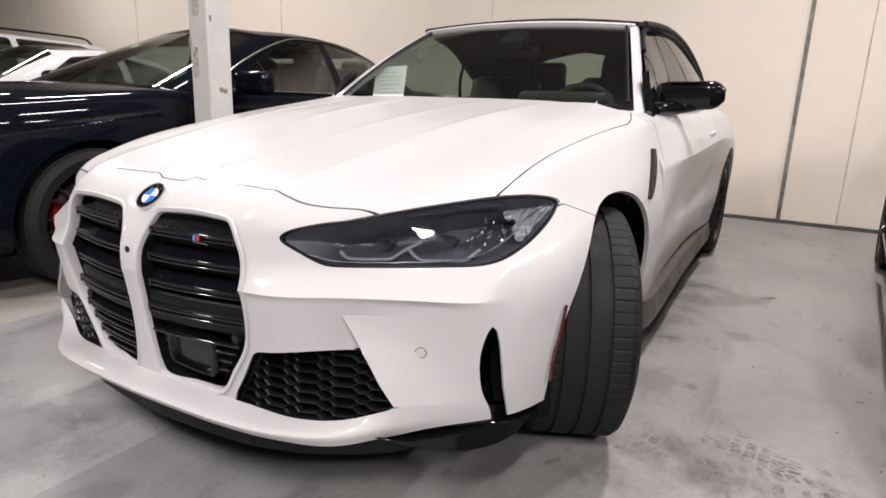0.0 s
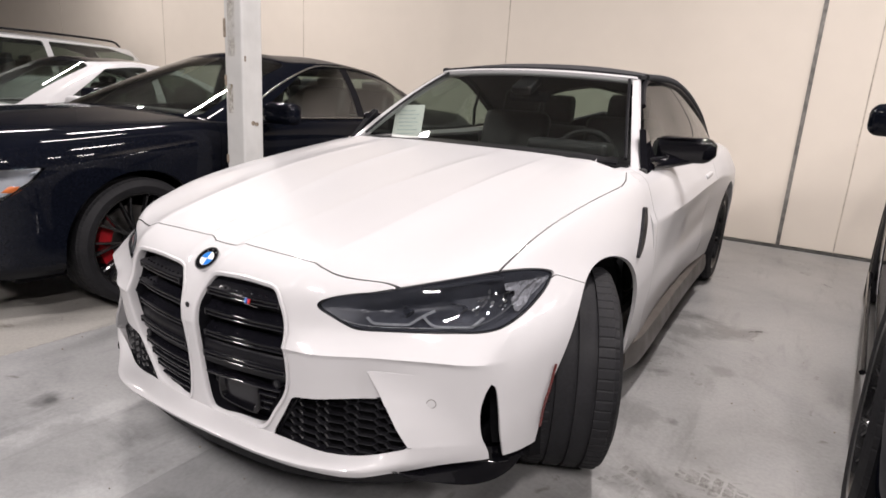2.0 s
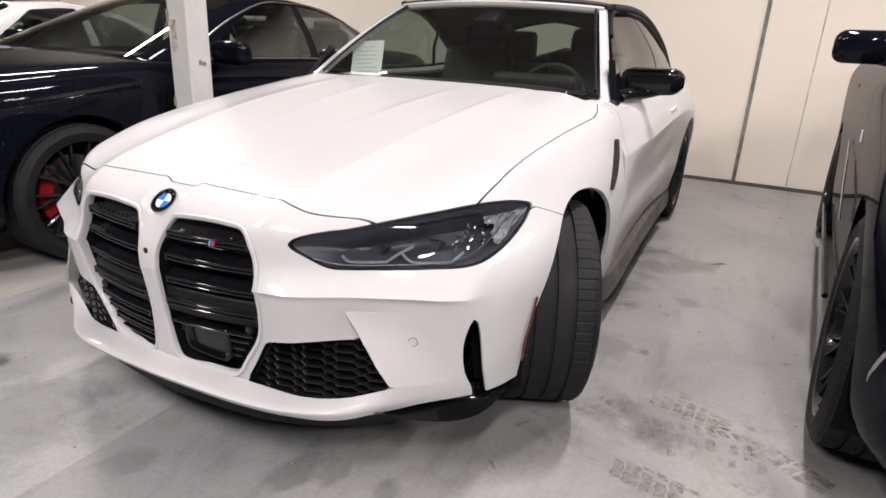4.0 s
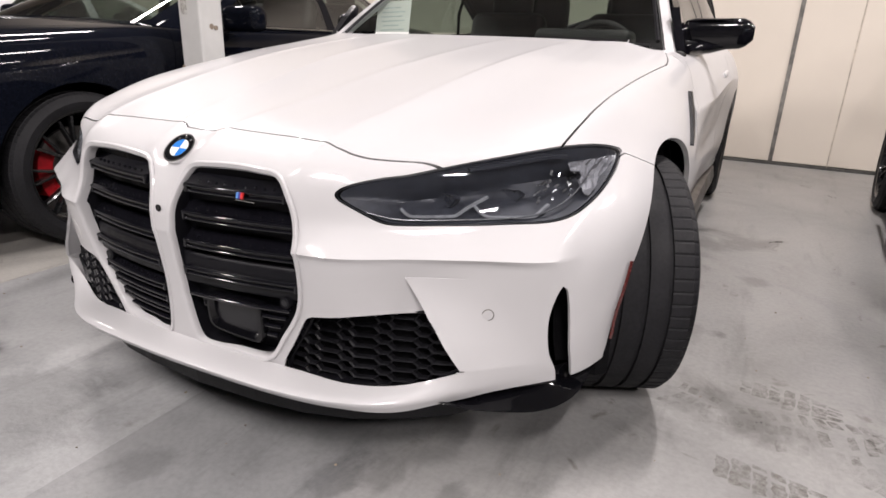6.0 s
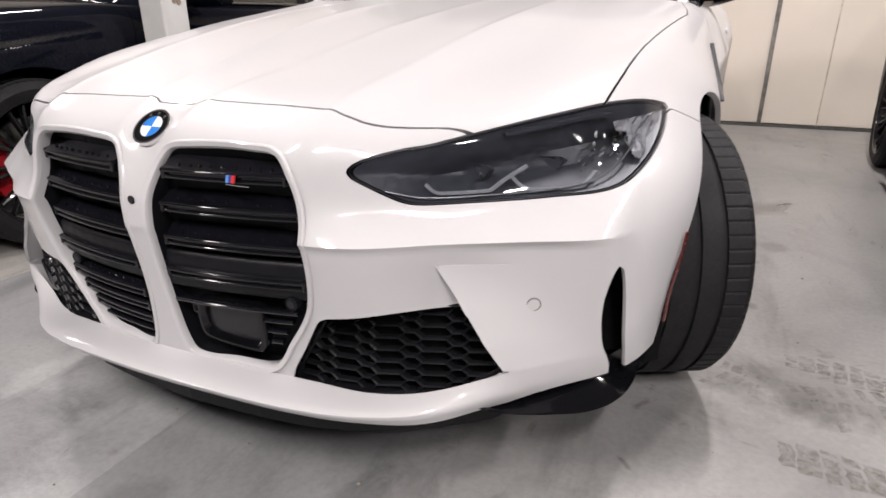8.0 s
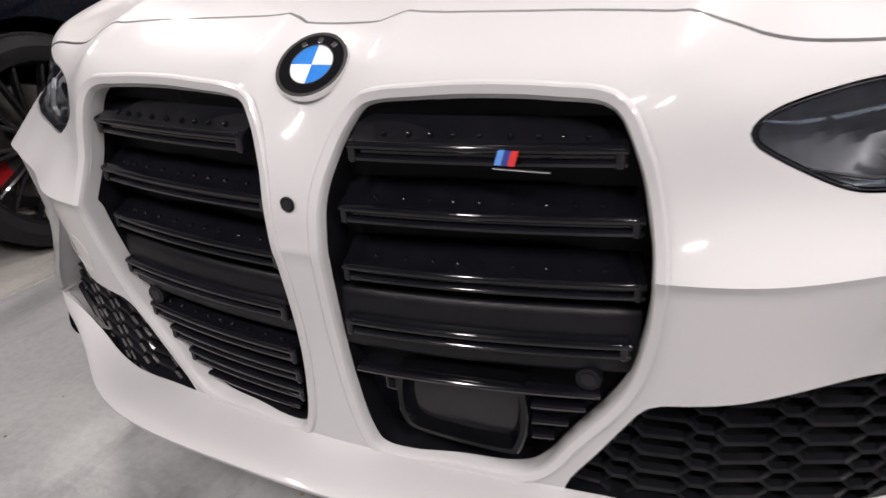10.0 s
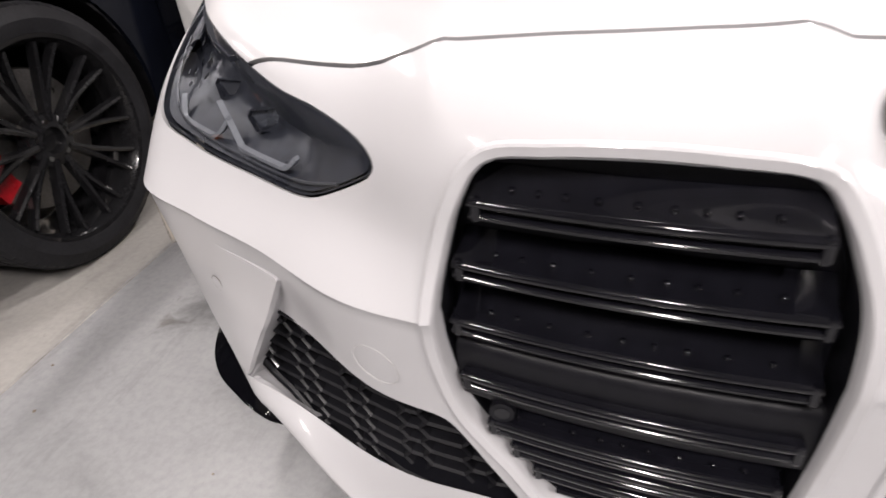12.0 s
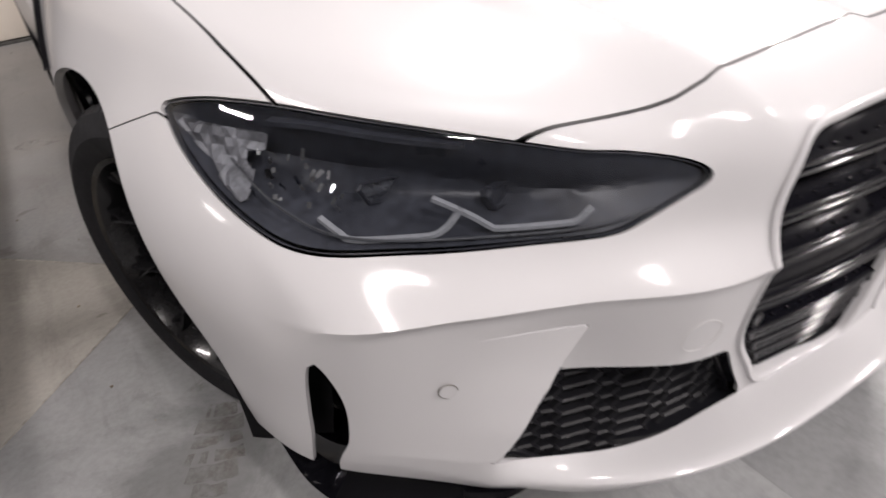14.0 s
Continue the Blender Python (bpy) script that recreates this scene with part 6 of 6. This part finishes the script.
    tz = lambda f: belt + (H - .05 - belt) * f
    wins = [[(c0 + .42, tz(.05)), (c1 + .14, tz(.86)), (c1 + .40, tz(.93)), (mid - .05, tz(.94)), (mid - .03, tz(.06))],
            [(mid + .06, tz(.06)), (mid + .03, tz(.94)), (c2 - .45, tz(.92)), (c2 - .05, tz(.74)), (c3 - .62, tz(.28)), (c3 - .75, tz(.08))]]
    for wy in wins:
        sd = np.maximum(outline_distance(np.array(wy), V[:, 1:]), rw * .72 - V[:, 0])
        gV, gF = clip(V, F, sd)
        V, F = clip(V, F, -sd)
        for side in (1, -1):
            g = from_arrays("side_window", gV if side > 0 else gV * m, gF if side > 0 else [f[::-1] for f in gF], glass, car)
            g.visible_shadow = False
    sd = np.maximum(np.maximum(V[:, 0] - np.interp(V[:, 2], [belt, H], [bw * .86, rw * .88]), V[:, 1] - (c1 + .02)), V[:, 2] - (H - .055))
    gV, gF = clip(V, F, np.maximum(sd, belt + .03 - V[:, 2]))
    V, F = clip(V, F, -np.maximum(sd, belt + .03 - V[:, 2]))
    g = from_arrays("windscreen", *mirrored(gV, gF), glass, car)
    g.visible_shadow = False
    sd = np.maximum(np.maximum(V[:, 0] - np.interp(V[:, 2], [belt, H], [bw * .70, rw * .80]), (c2 + .0) - V[:, 1]), V[:, 2] - (H - .11))
    gV, gF = clip(V, F, np.maximum(sd, belt + .09 - V[:, 2]))
    V, F = clip(V, F, -np.maximum(sd, belt + .09 - V[:, 2]))
    if len(gF):
        g = from_arrays("rear_window", *mirrored(gV, gF), glass, car)
        g.visible_shadow = False
    if roof:
        sd = np.maximum(V[:, 0] - rw * .80, H - .062 - V[:, 2])
        tV, tF = clip(V, F, sd)
        V, F = clip(V, F, -sd)
        panel("roof_panel", *mirrored(tV, tF), roof, car, "black roof panel", .012)
    panel("cabin_shell", *mirrored(V, F), paint, car, "", .02)
    for side in (1, -1):
        if trim is M_CHROME:
            edge = [np.array([bw * .995 + .020, y, belt + .022 + .012 * (y - c0) / (c3 - c0)]) for y in np.linspace(c0 + .40, c3 - .70, 16)]
            part("window_trim", tube([tuple(p * [side, 1, 1]) for p in edge], .0055, 6), M_BRIGHTTRIM, car, "bright window trim", True)
            arc = spline([(bw * .985, c0 + .38, tz(.04)), (rw * 1.22, c0 + .62, tz(.42)), (rw * 1.075, c1 + .20, tz(.90)), (rw * 1.07, c1 + .55, tz(.965)), (rw * 1.07, mid, tz(.97)), (rw * 1.05, c2 - .40, tz(.94)), (rw * 1.05, c2 + .02, tz(.72)), (bw * .93, c3 - .60, tz(.24)), (bw * .98, c3 - .72, tz(.08))], 60)
            part("window_trim", tube([tuple(p * [side, 1, 1]) for p in arc], .0055, 6), M_BRIGHTTRIM, car, "", True)
        # mirrors
        bm = box((mirror_out + .05, .11, .135), (side * (w + mirror_out / 2 - .025), c0 + .50, belt + .065), .045, segments=4)
        mm = part("door_mirror", bm, paint, car, "", True)
        part("mirror_stalk", tube([(side * (w * .90), c0 + .47, belt + .0), (side * (w + .02), c0 + .49, belt + .02)], .018, 8), M_SATIN, mm)
        for y in (c1 + .40, c1 + 1.0):
            part("seat_back", box((.46, .16, .62), (side * w * .40, y + .25, belt - .05), .06, pose(0, 0, 0, -14), segments=3), seat, car, "", True)
            part("headrest", box((.26, .09, .17), (side * w * .40, y + .34, belt + .24), .035, segments=3), M_LEATHER, car, "", True)
        for ya in (axle_f, axle_r):
            bm = lathe([(side * w * .55, .05), (side * w * .55, tyre_r + .05), (side * w * .965, tyre_r + .044)], 36)
            bmesh.ops.translate(bm, vec=(0, ya, tyre_r), verts=bm.verts)
            bmesh.ops.delete(bm, geom=[v for v in bm.verts if v.co.z < low - .02], context="VERTS")
            part("wheel_housing", bm, M_CAVITY, car)
            build_wheel(car, (side * (w - .135), ya, tyre_r), side, 0, R=tyre_r, width=.245, rim_r=tyre_r * .765, caliper=caliper)
    part("underbody", box((W * .8, L - .8, .10), (0, L / 2, low), .03), M_CAVITY, car)
    part("dashboard", box((W * .78, .45, .16), (0, c0 + .45, belt - .06), .05, segments=3), M_LEATHER, car, "", True)
    part("cabin_floor", box((W * .84, c3 - c0 - .3, .05), (0, (c0 + c3) / 2, low + .14), .01), M_CAVITY, car)
    part("front_grille", box((W * .38, .05, .22), (0, .012, hood_z - .30), .03, segments=3), M_SATIN, car, "dark front grille")
    car.matrix_world = pose(*at, 0, 0, heading)
    return car


black_sedan = car_shell("sedan_car", "glossy black four-door sedan with red brake calipers", (-2.535, -.155, 0), M_BLACKPAINT, 4.97, 1.95, 1.445, .975, .965, 1.05, .95, 3.93, .346, (1.36, 2.30, 3.50, 4.36), caliper=M_RED, trim=M_CHROME, glass=M_GLASS, lamp_drop=.28, mirror_out=.22, seat=M_LEATHER)
part("side_marker", tube([(.825, .32, .650), (.858, .39, .676), (.884, .45, .702)], [.008, .018, .008], 10, flat=1.3), M_AMBER, black_sedan, "amber side marker", True)
car_shell("sedan_car", "white four-door sedan with white mirrors", (-5.40, .08, 0), M_WHITE, 4.75, 1.85, 1.39, .88, .86, .97, .90, 3.72, .34, (1.40, 2.25, 3.4, 4.35), glass=M_GLASS, roof=M_GLOSSBLACK)
suv = car_shell("suv_car", "silver-white SUV with dark roof rails", (-8.75, .30, 0), M_SILVERPAINT, 5.15, 1.95, 1.72, 1.12, 1.10, 1.2, .93, 4.0, .37, (1.45, 2.10, 4.6, 5.05), glass=M_GLASS)
for side in (1, -1):
    part("roof_rail", tube(spline([(.56 * side, 2.35, 1.68), (.58 * side, 2.5, 1.745), (.58 * side, 4.2, 1.74), (.55 * side, 4.4, 1.67)], 24), .016, 8), M_SATIN, suv, "dark roof rail", True)
black_suv = car_shell("suv_car", "glossy black car with chrome details beside the white convertible", (2.55, .06, 0), M_BLACKPAINT, 4.8, 1.92, 1.66, 1.15, 1.02, 1.1, .92, 3.78, .365, (1.50, 2.15, 3.9, 4.6), glass=M_DARKGLASS, heading=-4.5, mirror_out=.165)
part("side_strip", tube([(-.962, 1.58, .56), (-.966, 1.75, .64), (-.966, 2.0, .74), (-.962, 2.3, .80)], .004, 6), M_CHROME, black_suv, "thin chrome side strip")
part("sill_strip", tube([(-.955, 1.40, .30), (-.957, 2.2, .30), (-.957, 3.2, .31)], .012, 6), M_GLOSSBLACK, black_suv, "gloss black sill strip")
part("bumper_trim", tube(spline([(-.86, .30, .62), (-.885, .38, .52), (-.89, .42, .42), (-.86, .36, .34)], 20), .009, 6), M_CHROME, black_suv, "chrome bumper blade")
part("fender_badge", box((.012, .05, .05), (-.955, 1.68, .88), .005), M_CHROME, black_suv, "small chrome fender badge")
